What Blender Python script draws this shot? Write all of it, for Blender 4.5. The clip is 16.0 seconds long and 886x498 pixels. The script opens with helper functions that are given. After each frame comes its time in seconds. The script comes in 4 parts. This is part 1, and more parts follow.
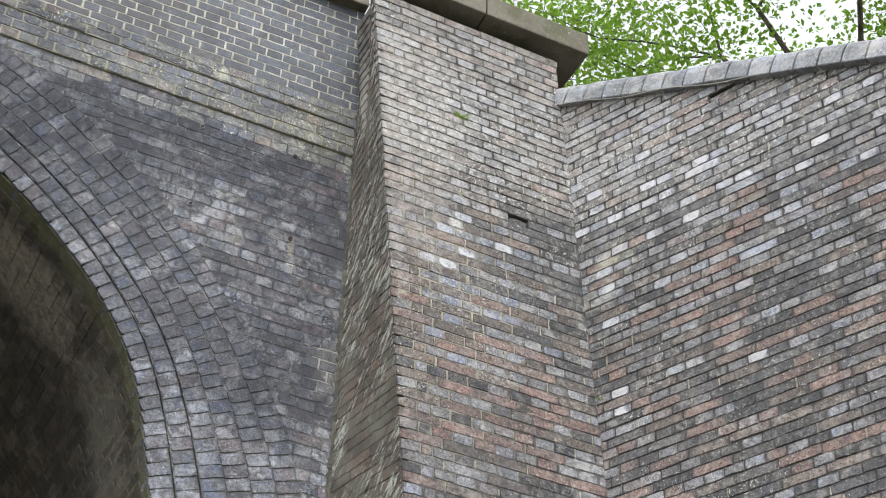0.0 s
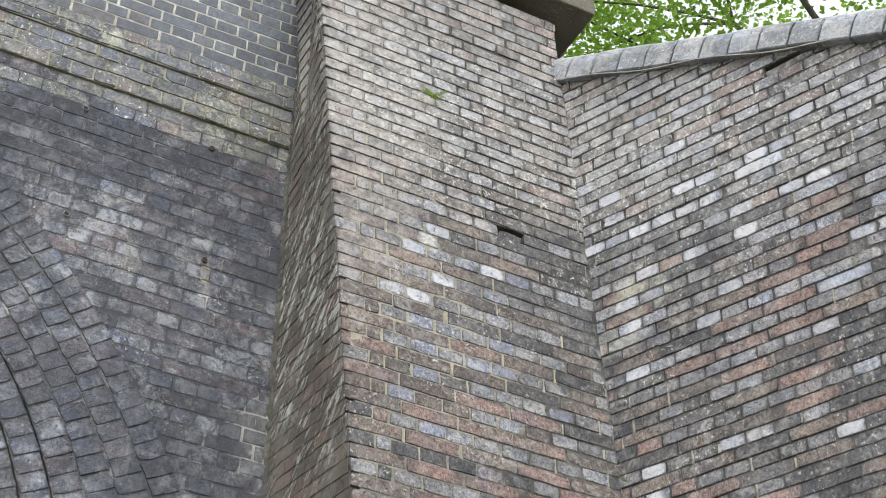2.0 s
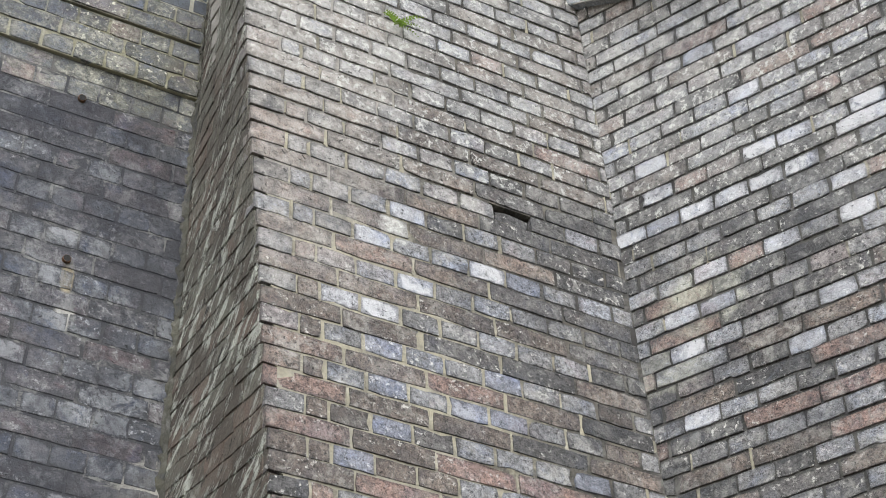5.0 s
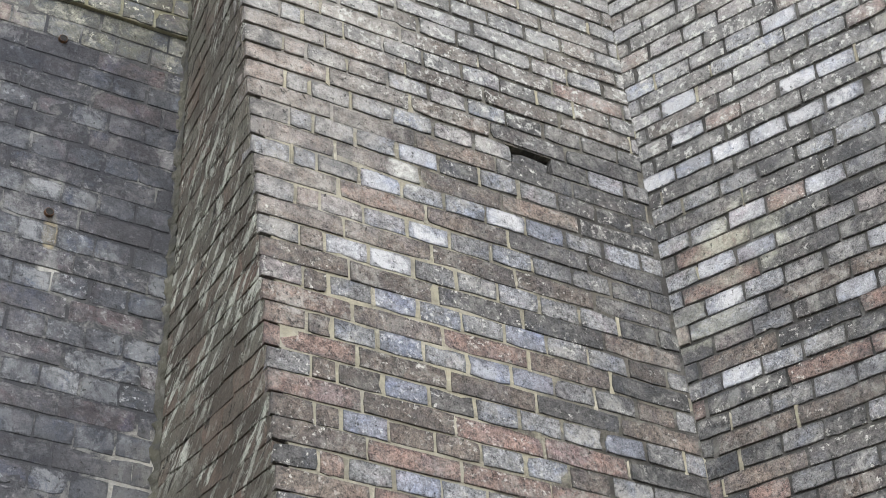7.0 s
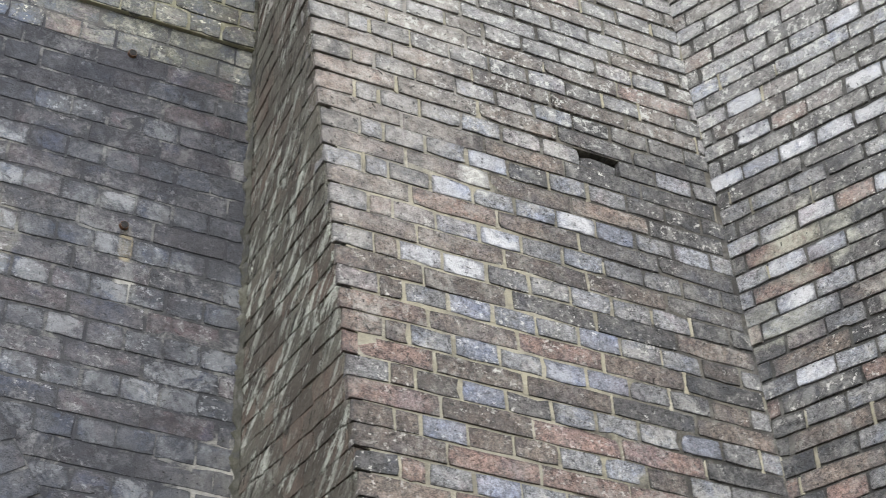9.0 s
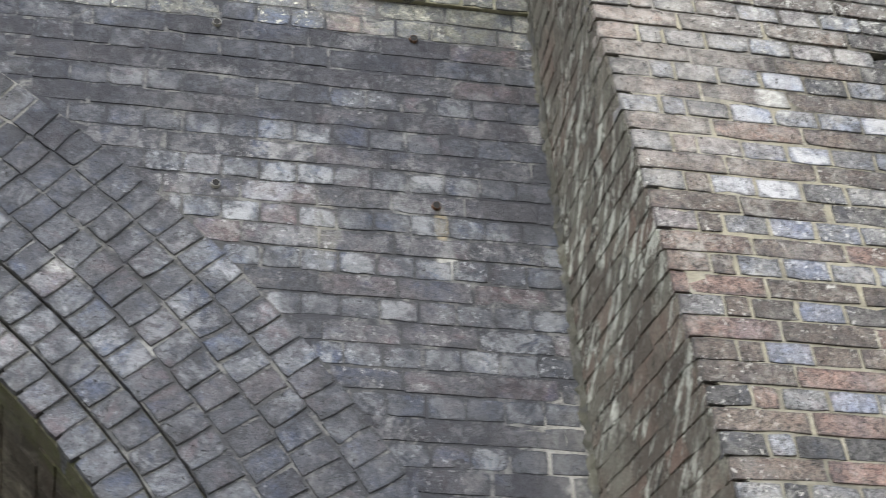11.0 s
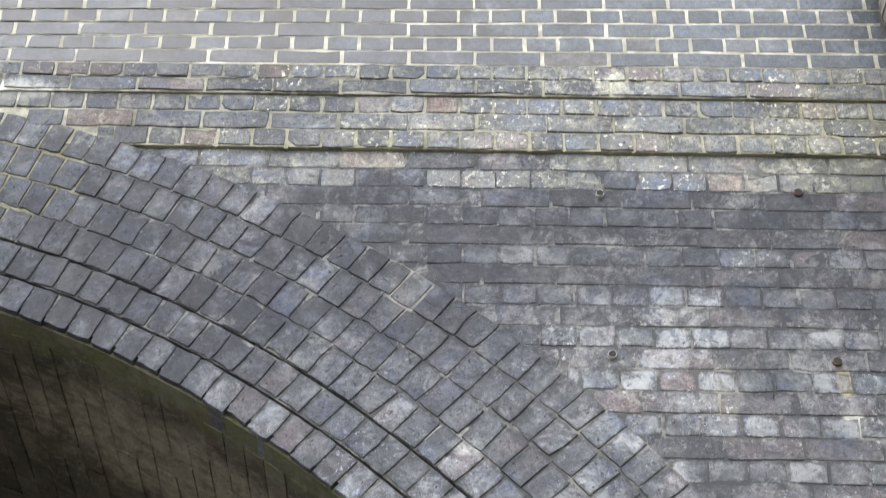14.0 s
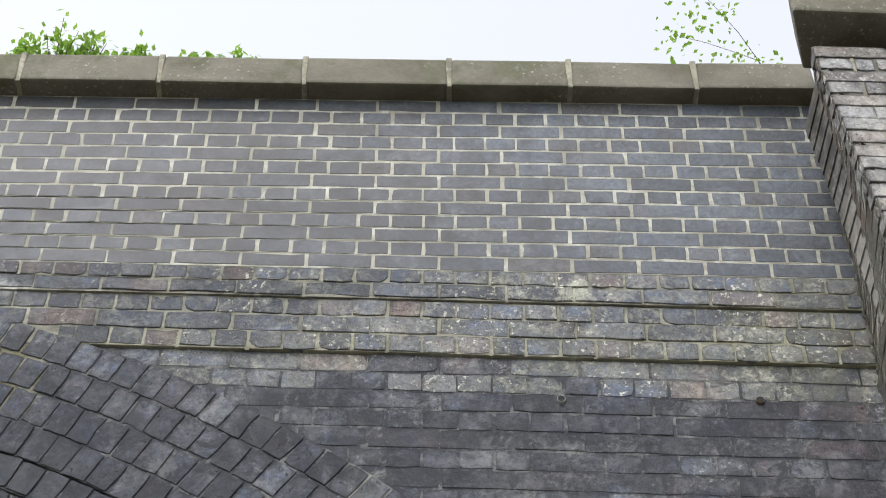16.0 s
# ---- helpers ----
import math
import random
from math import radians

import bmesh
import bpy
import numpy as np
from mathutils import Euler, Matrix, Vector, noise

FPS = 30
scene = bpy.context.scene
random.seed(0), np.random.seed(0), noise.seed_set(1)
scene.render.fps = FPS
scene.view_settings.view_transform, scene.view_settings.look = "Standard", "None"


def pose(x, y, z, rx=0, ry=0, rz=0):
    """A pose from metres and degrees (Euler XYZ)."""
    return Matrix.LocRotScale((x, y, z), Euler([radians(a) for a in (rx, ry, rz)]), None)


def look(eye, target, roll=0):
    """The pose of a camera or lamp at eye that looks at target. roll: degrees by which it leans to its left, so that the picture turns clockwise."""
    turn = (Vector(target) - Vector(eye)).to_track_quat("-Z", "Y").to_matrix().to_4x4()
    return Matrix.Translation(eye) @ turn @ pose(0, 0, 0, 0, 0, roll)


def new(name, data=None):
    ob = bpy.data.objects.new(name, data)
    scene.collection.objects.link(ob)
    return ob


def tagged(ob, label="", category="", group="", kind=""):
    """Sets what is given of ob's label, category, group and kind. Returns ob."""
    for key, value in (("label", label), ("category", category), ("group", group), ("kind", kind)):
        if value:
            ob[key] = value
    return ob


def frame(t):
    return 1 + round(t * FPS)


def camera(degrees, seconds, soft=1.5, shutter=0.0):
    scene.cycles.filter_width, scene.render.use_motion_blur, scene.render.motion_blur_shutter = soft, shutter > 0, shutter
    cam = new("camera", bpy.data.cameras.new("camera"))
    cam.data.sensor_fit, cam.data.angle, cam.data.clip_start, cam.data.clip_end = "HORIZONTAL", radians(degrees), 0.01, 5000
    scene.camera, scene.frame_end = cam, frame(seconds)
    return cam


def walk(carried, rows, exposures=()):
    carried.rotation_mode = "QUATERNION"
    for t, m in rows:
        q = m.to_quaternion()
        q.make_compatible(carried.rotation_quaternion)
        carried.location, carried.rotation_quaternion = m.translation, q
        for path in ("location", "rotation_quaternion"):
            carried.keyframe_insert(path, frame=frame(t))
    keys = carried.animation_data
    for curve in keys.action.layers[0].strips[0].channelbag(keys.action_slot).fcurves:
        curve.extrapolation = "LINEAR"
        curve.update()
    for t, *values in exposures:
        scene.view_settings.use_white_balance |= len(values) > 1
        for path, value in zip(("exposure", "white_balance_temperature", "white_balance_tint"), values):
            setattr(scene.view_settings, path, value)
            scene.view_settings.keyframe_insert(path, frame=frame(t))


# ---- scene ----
PATH = [
    (0, (-3.066, -8.345, 1.709), (-1.773, -5.446, 4.143), 2.02),
    (0.5, (-2.927, -7.748, 2.240), (-1.571, -4.852, 4.642), 1.52),
    (1, (-2.633, -7.223, 2.699), (-1.288, -4.327, 5.108), 1.15),
    (1.5, (-2.480, -6.758, 3.180), (-1.086, -3.876, 5.578), 0.92),
    (2, (-2.302, -6.363, 3.604), (-0.885, -3.491, 6.000), 0.57),
    (2.5, (-2.131, -6.020, 3.953), (-0.707, -3.150, 6.347), 0.74),
    (3, (-1.962, -5.720, 4.247), (-0.513, -2.843, 6.618), 0.33),
    (3.5, (-1.791, -5.411, 4.505), (-0.330, -2.530, 6.864), 0.31),
    (6, (-1.289, -4.201, 5.356), (0.217, -1.360, 7.734), -1.69),
    (6.5, (-1.273, -4.174, 5.376), (0.238, -1.302, 7.714), -1.75),
    (7, (-1.273, -4.175, 5.377), (0.237, -1.269, 7.673), -1.67),
    (7.5, (-1.279, -4.176, 5.379), (0.224, -1.251, 7.656), -1.45),
    (8, (-1.285, -4.178, 5.381), (0.203, -1.262, 7.679), -1.33),
    (10.5, (-1.472, -4.163, 5.338), (-0.417, -1.038, 7.600), -4.57),
    (11, (-1.484, -4.173, 5.337), (-0.633, -0.978, 7.588), -5.30),
    (11.5, (-1.531, -4.185, 5.352), (-0.854, -0.959, 7.618), -4.72),
    (12, (-1.566, -4.225, 5.377), (-1.041, -0.982, 7.659), -3.98),
    (12.5, (-1.584, -4.234, 5.386), (-1.223, -0.974, 7.676), -4.75),
    (13, (-1.596, -4.246, 5.409), (-1.369, -0.991, 7.723), -4.63),
    (13.5, (-1.601, -4.247, 5.422), (-1.499, -1.052, 7.825), -2.41),
    (14, (-1.569, -4.243, 5.413), (-1.541, -1.143, 7.942), -0.90),
    (14.5, (-1.561, -4.249, 5.416), (-1.510, -1.236, 8.046), -1.07),
    (15, (-1.544, -4.261, 5.420), (-1.490, -1.339, 8.151), -0.74),
    (15.5, (-1.521, -4.266, 5.418), (-1.460, -1.416, 8.224), -0.59),
    (16, (-1.485, -4.207, 5.396), (-1.428, -1.435, 8.280), -0.61),
]
cam = camera(28.0, 16.0, soft=0.8, shutter=0.4)
walk(cam, [(t, look(eye, aim, roll)) for t, eye, aim, roll in PATH],
     exposures=[(0, 1.66), (3.5, 1.67), (8, 1.64), (11, 1.77), (12.5, 2.02), (14.2, 2.18), (15.2, 1.81), (16, 1.50)])

# ---- light: bright overcast day ----
SUN_EL, SUN_AZ = 55, 212
world = bpy.data.worlds.new("world")
scene.world = world
world.use_nodes = True
wt = world.node_tree
wt.nodes.clear()
sky = wt.nodes.new("ShaderNodeTexSky")
sky.sky_type = 'NISHITA'
sky.sun_disc = False
sky.sun_elevation, sky.sun_rotation = radians(SUN_EL), radians(SUN_AZ)
sky.dust_density, sky.air_density, sky.ozone_density = 1.5, 1.0, 1.0
hs = wt.nodes.new("ShaderNodeHueSaturation")
hs.inputs["Saturation"].default_value = 0.19
bg = wt.nodes.new("ShaderNodeBackground")
bg.inputs["Strength"].default_value = 0.15
wo = wt.nodes.new("ShaderNodeOutputWorld")
wt.links.new(sky.outputs[0], hs.inputs["Color"])
wt.links.new(hs.outputs[0], bg.inputs["Color"])
wt.links.new(bg.outputs[0], wo.inputs["Surface"])
sun = new("sun", bpy.data.lights.new("sun", 'SUN'))
sun.data.energy, sun.data.angle, sun.data.color = 0.5, radians(30), (1.0, 0.99, 0.98)
az = radians(SUN_AZ)
sun.matrix_world = look((0, 0, 30), (-math.sin(az) * math.cos(radians(SUN_EL)), -math.cos(az) * math.cos(radians(SUN_EL)), 30 - math.sin(radians(SUN_EL))))

# ---- materials ----


class Nodes:
    """Short hand for building one node material."""

    def __init__(self, name, rough=0.9, metal=0.0):
        self.mat = bpy.data.materials.new(name)
        self.mat.use_nodes = True
        self.t = self.mat.node_tree
        self.bsdf = self.t.nodes["Principled BSDF"]
        self.bsdf.inputs["Roughness"].default_value = rough
        self.bsdf.inputs["Metallic"].default_value = metal
        self.geo = self.add("ShaderNodeNewGeometry")
        self.pos = self.geo.outputs["Position"]

    def add(self, kind, **ins):
        n = self.t.nodes.new(kind)
        for key, v in ins.items():
            self.put(n.inputs[key], v)
        return n

    def put(self, sock, v):
        if isinstance(v, bpy.types.NodeSocket):
            self.t.links.new(v, sock)
        elif isinstance(v, tuple) and len(v) == 3 and sock.type == 'RGBA':
            sock.default_value = (*v, 1)
        else:
            sock.default_value = v

    def math(self, op, a, b=0.0, clamp=False):
        n = self.t.nodes.new("ShaderNodeMath")
        n.operation, n.use_clamp = op, clamp
        self.put(n.inputs[0], a)
        self.put(n.inputs[1], b)
        return n.outputs[0]

    def noise(self, scale, detail=4.0, rough=0.6, vec=None, distort=0.0):
        n = self.add("ShaderNodeTexNoise", Scale=scale, Detail=detail, Roughness=rough, Distortion=distort, Vector=vec or self.pos)
        return n.outputs["Fac"]

    def stretch(self, sx, sy, sz):
        n = self.t.nodes.new("ShaderNodeMapping")
        self.put(n.inputs["Vector"], self.pos)
        n.inputs["Scale"].default_value = (sx, sy, sz)
        return n.outputs[0]

    def step(self, v, lo, hi):
        n = self.t.nodes.new("ShaderNodeMapRange")
        n.interpolation_type = 'SMOOTHSTEP'
        self.put(n.inputs["Value"], v)
        n.inputs["From Min"].default_value, n.inputs["From Max"].default_value = lo, hi
        return n.outputs[0]

    def mix(self, fac, a, b, mode='MIX'):
        n = self.t.nodes.new("ShaderNodeMix")
        n.data_type, n.blend_type = 'RGBA', mode
        self.put(n.inputs["Factor"], fac)
        self.put(n.inputs[6], a)
        self.put(n.inputs[7], b)
        return n.outputs[2]

    def ramp(self, v, stops):
        n = self.t.nodes.new("ShaderNodeValToRGB")
        n.color_ramp.interpolation = 'LINEAR'
        el = n.color_ramp.elements
        while len(el) < len(stops):
            el.new(0.5)
        for e, (p, c) in zip(el, stops):
            e.position, e.color = p, (*c, 1)
        self.put(n.inputs[0], v)
        return n.outputs[0]

    def rand(self):
        """A number of its own for each brick, whether it is an object or an island."""
        ob = self.add("ShaderNodeObjectInfo").outputs["Random"]
        return self.math('FRACT', self.math('ADD', self.math('MULTIPLY', ob, 7.31), self.math('MULTIPLY', self.geo.outputs["Random Per Island"], 5.77)))

    def blob(self, centre, radii, soft=0.5, solid=0.2):
        """A stain: 1 in the middle of an ellipsoid with a ragged rim, 0 outside."""
        sub = self.t.nodes.new("ShaderNodeVectorMath")
        sub.operation = 'SUBTRACT'
        self.put(sub.inputs[0], self.pos)
        sub.inputs[1].default_value = centre
        div = self.t.nodes.new("ShaderNodeVectorMath")
        div.operation = 'DIVIDE'
        self.put(div.inputs[0], sub.outputs[0])
        div.inputs[1].default_value = radii
        ln = self.t.nodes.new("ShaderNodeVectorMath")
        ln.operation = 'LENGTH'
        self.put(ln.inputs[0], div.outputs[0])
        ragged = self.math('ADD', ln.outputs["Value"], self.math('MULTIPLY', self.math('SUBTRACT', self.noise(6.0, 9.0, 0.78, distort=0.5), 0.5), 2.2))
        broken = self.math('ADD', self.math('MULTIPLY', self.step(self.noise(17.0, 9.0, 0.8, distort=0.4), 0.40, 0.62), 1.0 - solid), solid)
        return self.math('MULTIPLY', self.step(ragged, 1.0 + soft / 2, 1.0 - soft / 2), broken)

    def weather(self, col, amount, pale, dark):
        """Pale runs and sooty patches that cross bricks and joints alike."""
        runs = self.step(self.noise(7.0, 8.0, 0.72, vec=self.stretch(1.0, 1.0, 0.8), distort=0.15), 0.54, 0.63)
        fit = self.step(self.noise(1.7, 5.0, 0.6), 0.40, 0.62)
        col = self.mix(self.math('MULTIPLY', self.math('MULTIPLY', runs, fit), amount * 0.5), col, pale)
        black = self.step(self.noise(4.3, 8.0, 0.75, distort=0.6), 0.50, 0.64)
        return self.mix(self.math('MULTIPLY', black, amount * 1.4), col, dark)

    def bump(self, height, strength, dist):
        n = self.add("ShaderNodeBump", Height=height, Strength=strength, Distance=dist)
        self.put(self.bsdf.inputs["Normal"], n.outputs[0])

    def done(self, colour, rough=None):
        self.put(self.bsdf.inputs["Base Color"], colour)
        if rough is not None:
            self.put(self.bsdf.inputs["Roughness"], rough)
        return self.mat


def brick_material(name, stops, lichen=0.25, pale=(0.42, 0.41, 0.38), grime=0.4, rough=0.85, relief=0.5, stains=(), dirt=(0.035, 0.035, 0.036), bloom=0.5, flash=0.35, rim=0.3, salt=(0.48, 0.62), streaks=0.0, grain_depth=2.6, crust=0.0, specks=()):
    """Fired brick: a colour for each piece, cool and warm flashes, blotches, soot, pale salts and lichen specks, and pitted relief.
    stains: (centre, radii, colour, strength). bloom: how much of the face carries pale salts. crust: ragged pale patches a few centimetres across."""
    k = Nodes(name, rough)
    r = k.rand()
    col = k.ramp(r, stops)
    hue = k.noise(6.3, 5.0, 0.7, distort=0.4)
    col = k.mix(k.math('MULTIPLY', k.step(hue, 0.50, 0.66), flash), col, k.mix(1.0, col, (0.82, 1.0, 1.42), 'MULTIPLY'))
    col = k.mix(k.math('MULTIPLY', k.step(hue, 0.47, 0.34), flash), col, k.mix(1.0, col, (1.28, 0.98, 0.95), 'MULTIPLY'))
    blotch = k.noise(13.0, 6.0, 0.7, distort=0.3)
    col = k.mix(k.math('MULTIPLY', k.step(blotch, 0.42, 0.72), 0.75), col, k.mix(0.62, col, dirt))
    grain = k.noise(210.0, 5.0, 0.8)
    fine = k.math('ADD', k.math('MULTIPLY', k.math('ADD', grain, k.noise(60.0, 6.0, 0.8)), grain_depth), 1.0 - grain_depth)
    col = k.mix(1.0, col, k.add("ShaderNodeCombineColor", Red=fine, Green=fine, Blue=fine).outputs[0], 'MULTIPLY')
    soot = k.step(k.noise(2.4, 7.0, 0.75, distort=0.5), 0.44, 0.66)
    col = k.mix(k.math('MULTIPLY', soot, grime), col, dirt)
    for centre, radii, tint, amount in stains:
        if sum(tint) >= 0.12:
            col = k.mix(k.math('MULTIPLY', k.blob(centre, radii, solid=0.25), amount), col, tint)
    salts = k.step(k.noise(9.0, 9.0, 0.78, distort=0.6), *salt)
    mine = k.math('ADD', k.math('MULTIPLY', k.step(k.math('FRACT', k.math('MULTIPLY', r, 13.7)), 0.1, 0.9), 0.75), 0.25)
    spot = k.add("ShaderNodeAttribute")
    spot.attribute_name = "spot"
    xyz = k.add("ShaderNodeSeparateXYZ", Vector=spot.outputs["Vector"])
    edge = k.math('POWER', k.math('ADD', k.math('POWER', k.math('ABSOLUTE', xyz.outputs[0]), 4.0), k.math('POWER', k.math('ABSOLUTE', xyz.outputs[1]), 4.0)), 0.25)
    edge = k.step(k.math('ADD', edge, k.math('MULTIPLY', k.math('SUBTRACT', k.noise(24.0, 6.0, 0.7), 0.5), 1.1)), 0.82, 1.10)
    worn = k.math('SUBTRACT', 1.0, k.math('MULTIPLY', edge, min(1.0, rim * 1.6)))
    col = k.mix(k.math('MULTIPLY', k.math('MULTIPLY', salts, mine), k.math('MULTIPLY', worn, bloom)), col, pale)
    col = k.mix(k.math('MULTIPLY', edge, rim), col, dirt)
    if crust:
        flaky = k.math('MULTIPLY', k.step(k.noise(27.0, 9.0, 0.82, distort=0.3), 0.50, 0.57), k.step(k.noise(3.6, 6.0, 0.7), 0.40, 0.60))
        col = k.mix(k.math('MULTIPLY', flaky, k.math('MULTIPLY', k.math('ADD', k.math('MULTIPLY', mine, 0.7), 0.3), crust)), col, pale)
        crack = k.step(k.noise(19.0, 9.0, 0.8, distort=0.8), 0.44, 0.37)
        col = k.mix(k.math('MULTIPLY', crack, crust * 0.8), col, dirt)
    spots = k.step(k.noise(52.0, 6.0, 0.75), 0.575, 0.615)
    patch = k.step(k.noise(2.7, 5.0, 0.65), 0.46, 0.60)
    col = k.mix(k.math('MULTIPLY', k.math('MULTIPLY', spots, k.math('ADD', k.math('MULTIPLY', patch, 0.85), 0.2)), lichen), col, tuple(min(0.75, c * 1.7) for c in pale))
    for centre, radii in specks:
        dots = k.step(k.noise(38.0, 6.0, 0.72), 0.555, 0.59)
        col = k.mix(k.math('MULTIPLY', k.math('MULTIPLY', dots, k.blob(centre, radii, solid=0.7)), 0.9), col, (0.52, 0.52, 0.49))
    own = k.math('ADD', k.math('MULTIPLY', k.step(k.math('FRACT', k.math('MULTIPLY', r, 7.1)), 0.0, 0.7), 0.4), 0.6)
    for centre, radii, tint, amount in stains:
        if sum(tint) < 0.12:
            col = k.mix(k.math('MULTIPLY', k.blob(centre, radii, solid=0.75), k.math('MULTIPLY', own, amount)), col, k.mix(0.45, k.mix(1.0, col, (0.38, 0.39, 0.44), 'MULTIPLY'), tint))
    if streaks:
        col = k.weather(col, streaks, (0.34, 0.34, 0.335), (0.04, 0.041, 0.048))
    pits = k.step(k.noise(75.0, 3.0, 0.6), 0.38, 0.28)
    col = k.mix(k.math('MULTIPLY', pits, 0.8), col, dirt)
    tall = k.math('ADD', k.math('MULTIPLY', grain, 0.4), k.math('ADD', blotch, k.math('SUBTRACT', k.math('MULTIPLY', k.noise(45.0, 5.0, 0.75), 0.9), pits)))
    k.bump(tall, relief, 0.006)
    return k.done(col, k.math('ADD', k.math('MULTIPLY', k.math('SUBTRACT', blotch, 0.5), 0.3), rough, True))


SPLASHED = [((1.50, -0.74, 8.40), (0.10, 0.20, 0.13), (0.42, 0.42, 0.34), 0.8), ((1.45, -0.62, 8.19), (0.08, 0.16, 0.07), (0.40, 0.40, 0.33), 0.7), ((0.50, -0.54, 8.49), (0.06, 0.3, 0.07), (0.58, 0.58, 0.55), 0.9)]
SPECKED = [((0.75, -0.5, 9.3), (0.65, 1.0, 0.55)), ((1.9, -1.5, 9.1), (0.9, 1.6, 0.45))]
LICHENED = [((0.12, -0.5, 9.1), (0.42, 0.6, 0.9), (0.40, 0.375, 0.345), 0.65), ((0.6, -0.5, 9.75), (1.3, 1.0, 0.75), (0.42, 0.41, 0.39), 0.5), ((2.0, -1.6, 9.1), (1.3, 1.6, 0.6), (0.42, 0.415, 0.40), 0.35)]
POINTED = [((0.35, -0.5, 7.95), (0.62, 1.0, 0.60), (0.34, 0.315, 0.235), 0.95), ((0.25, -0.5, 7.2), (0.5, 1.0, 0.6), (0.27, 0.255, 0.20), 0.8)]
SOOT = (0.032, 0.034, 0.043)
SOOTED = [((-1.25, 0, 8.98), (0.80, 0.5, 0.27), SOOT, 0.85), ((-2.45, 0, 8.85), (0.9, 0.5, 0.50), SOOT, 0.85), ((-3.2, 0, 8.95), (0.9, 0.5, 0.5), SOOT, 0.85), ((-1.85, 0, 8.45), (0.65, 0.5, 0.42), SOOT, 0.85),
          ((-0.35, 0, 8.82), (0.55, 0.5, 0.24), SOOT, 0.7), ((-0.08, 0, 8.1), (0.22, 0.5, 0.85), SOOT, 0.7), ((-0.45, 0, 7.4), (0.45, 0.5, 0.5), SOOT, 0.75), ((-0.3, 0, 8.6), (0.42, 0.5, 0.30), SOOT, 0.55), ((-0.55, 0, 8.15), (0.35, 0.5, 0.25), SOOT, 0.45), ((-1.2, 0, 7.7), (0.35, 0.5, 0.5), SOOT, 0.55), ((-0.8, 0, 9.05), (0.7, 0.5, 0.13), SOOT, 0.85), ((-1.75, 0, 9.0), (0.4, 0.5, 0.22), SOOT, 0.7),
          ((-1.35, 0, 8.75), (0.5, 0.5, 0.33), SOOT, 0.75), ((-0.5, 0, 8.45), (0.55, 0.5, 0.6), SOOT, 0.2), ((-3.1, 0, 8.6), (1.0, 0.5, 0.5), SOOT, 0.7), ((-0.6, 0, 7.6), (0.6, 0.5, 0.5), SOOT, 0.5)]
MOSSED = [((-0.9, 0, 9.27), (2.6, 0.5, 0.16), (0.25, 0.235, 0.15), 0.45), ((-0.05, 0, 9.3), (0.45, 0.5, 0.45), (0.20, 0.19, 0.11), 0.5)]
RUSTED = [((-0.368, 0, 8.37), (0.020, 0.3, 0.07), (0.42, 0.35, 0.22), 0.75), ((-0.36, 0, 8.23), (0.035, 0.3, 0.05), (0.50, 0.49, 0.45), 0.8),
          ((-0.72, 0, 8.30), (0.04, 0.3, 0.12), (0.33, 0.31, 0.25), 0.5), ((-0.03, 0, 7.55), (0.12, 0.3, 0.22), (0.45, 0.43, 0.38), 0.75)]
SALTED = [((-1.64, 0, 8.78), (0.06, 0.3, 0.20), (0.30, 0.29, 0.25), 0.7), ((-1.47, 0, 8.15), (0.05, 0.3, 0.03), (0.5, 0.5, 0.48), 0.8), ((-1.25, 0, 8.90), (0.035, 0.3, 0.06), (0.5, 0.5, 0.49), 0.9),
          ((-0.2, 0, 8.86), (0.05, 0.3, 0.04), (0.42, 0.42, 0.42), 0.6), ((-1.9, 0, 9.18), (0.1, 0.3, 0.05), (0.45, 0.43, 0.36), 0.8)]
LIMED = [((-2.95, 0, 9.57), (0.14, 0.3, 0.05), (0.6, 0.6, 0.56), 0.9), ((-0.95, 0, 9.56), (0.05, 0.3, 0.07), (0.5, 0.5, 0.40), 0.85)]
YELLOWED = [((-2.95, 0, 9.22), (0.30, 0.3, 0.22), (0.28, 0.26, 0.11), 0.5), ((-1.53, 0, 8.20), (0.12, 0.3, 0.025), (0.42, 0.42, 0.40), 0.8), ((-1.2, 0, 7.9), (0.05, 0.3, 0.03), (0.38, 0.38, 0.36), 0.8)]
M_BLUE = brick_material("blue_engineering_brick", [(0, (0.044, 0.051, 0.064)), (0.45, (0.064, 0.074, 0.091)), (0.8, (0.092, 0.105, 0.127)), (1, (0.072, 0.067, 0.069))],
                        lichen=0.10, grime=0.2, rough=0.55, relief=0.18, bloom=0.2, pale=(0.28, 0.29, 0.31), rim=0.15, stains=[((-3.0, 0, 9.85), (1.8, 0.5, 1.1), (0.045, 0.038, 0.034), 1.0)])
M_BAND = brick_material("mossy_blue_brick", [(0, (0.05, 0.056, 0.072)), (0.5, (0.10, 0.11, 0.135)), (0.85, (0.15, 0.157, 0.175)), (1, (0.15, 0.105, 0.095))],
                        lichen=0.8, pale=(0.40, 0.39, 0.32), grime=0.35, rough=0.75, relief=1.0, stains=[(c, r, t, a * 0.4) for c, r, t, a in MOSSED] + LIMED + [((-2.7, 0, 9.45), (0.9, 0.5, 0.3), SOOT, 0.8)], bloom=0.45, flash=0.8, rim=0.4, dirt=(0.05, 0.05, 0.042), crust=0.6)
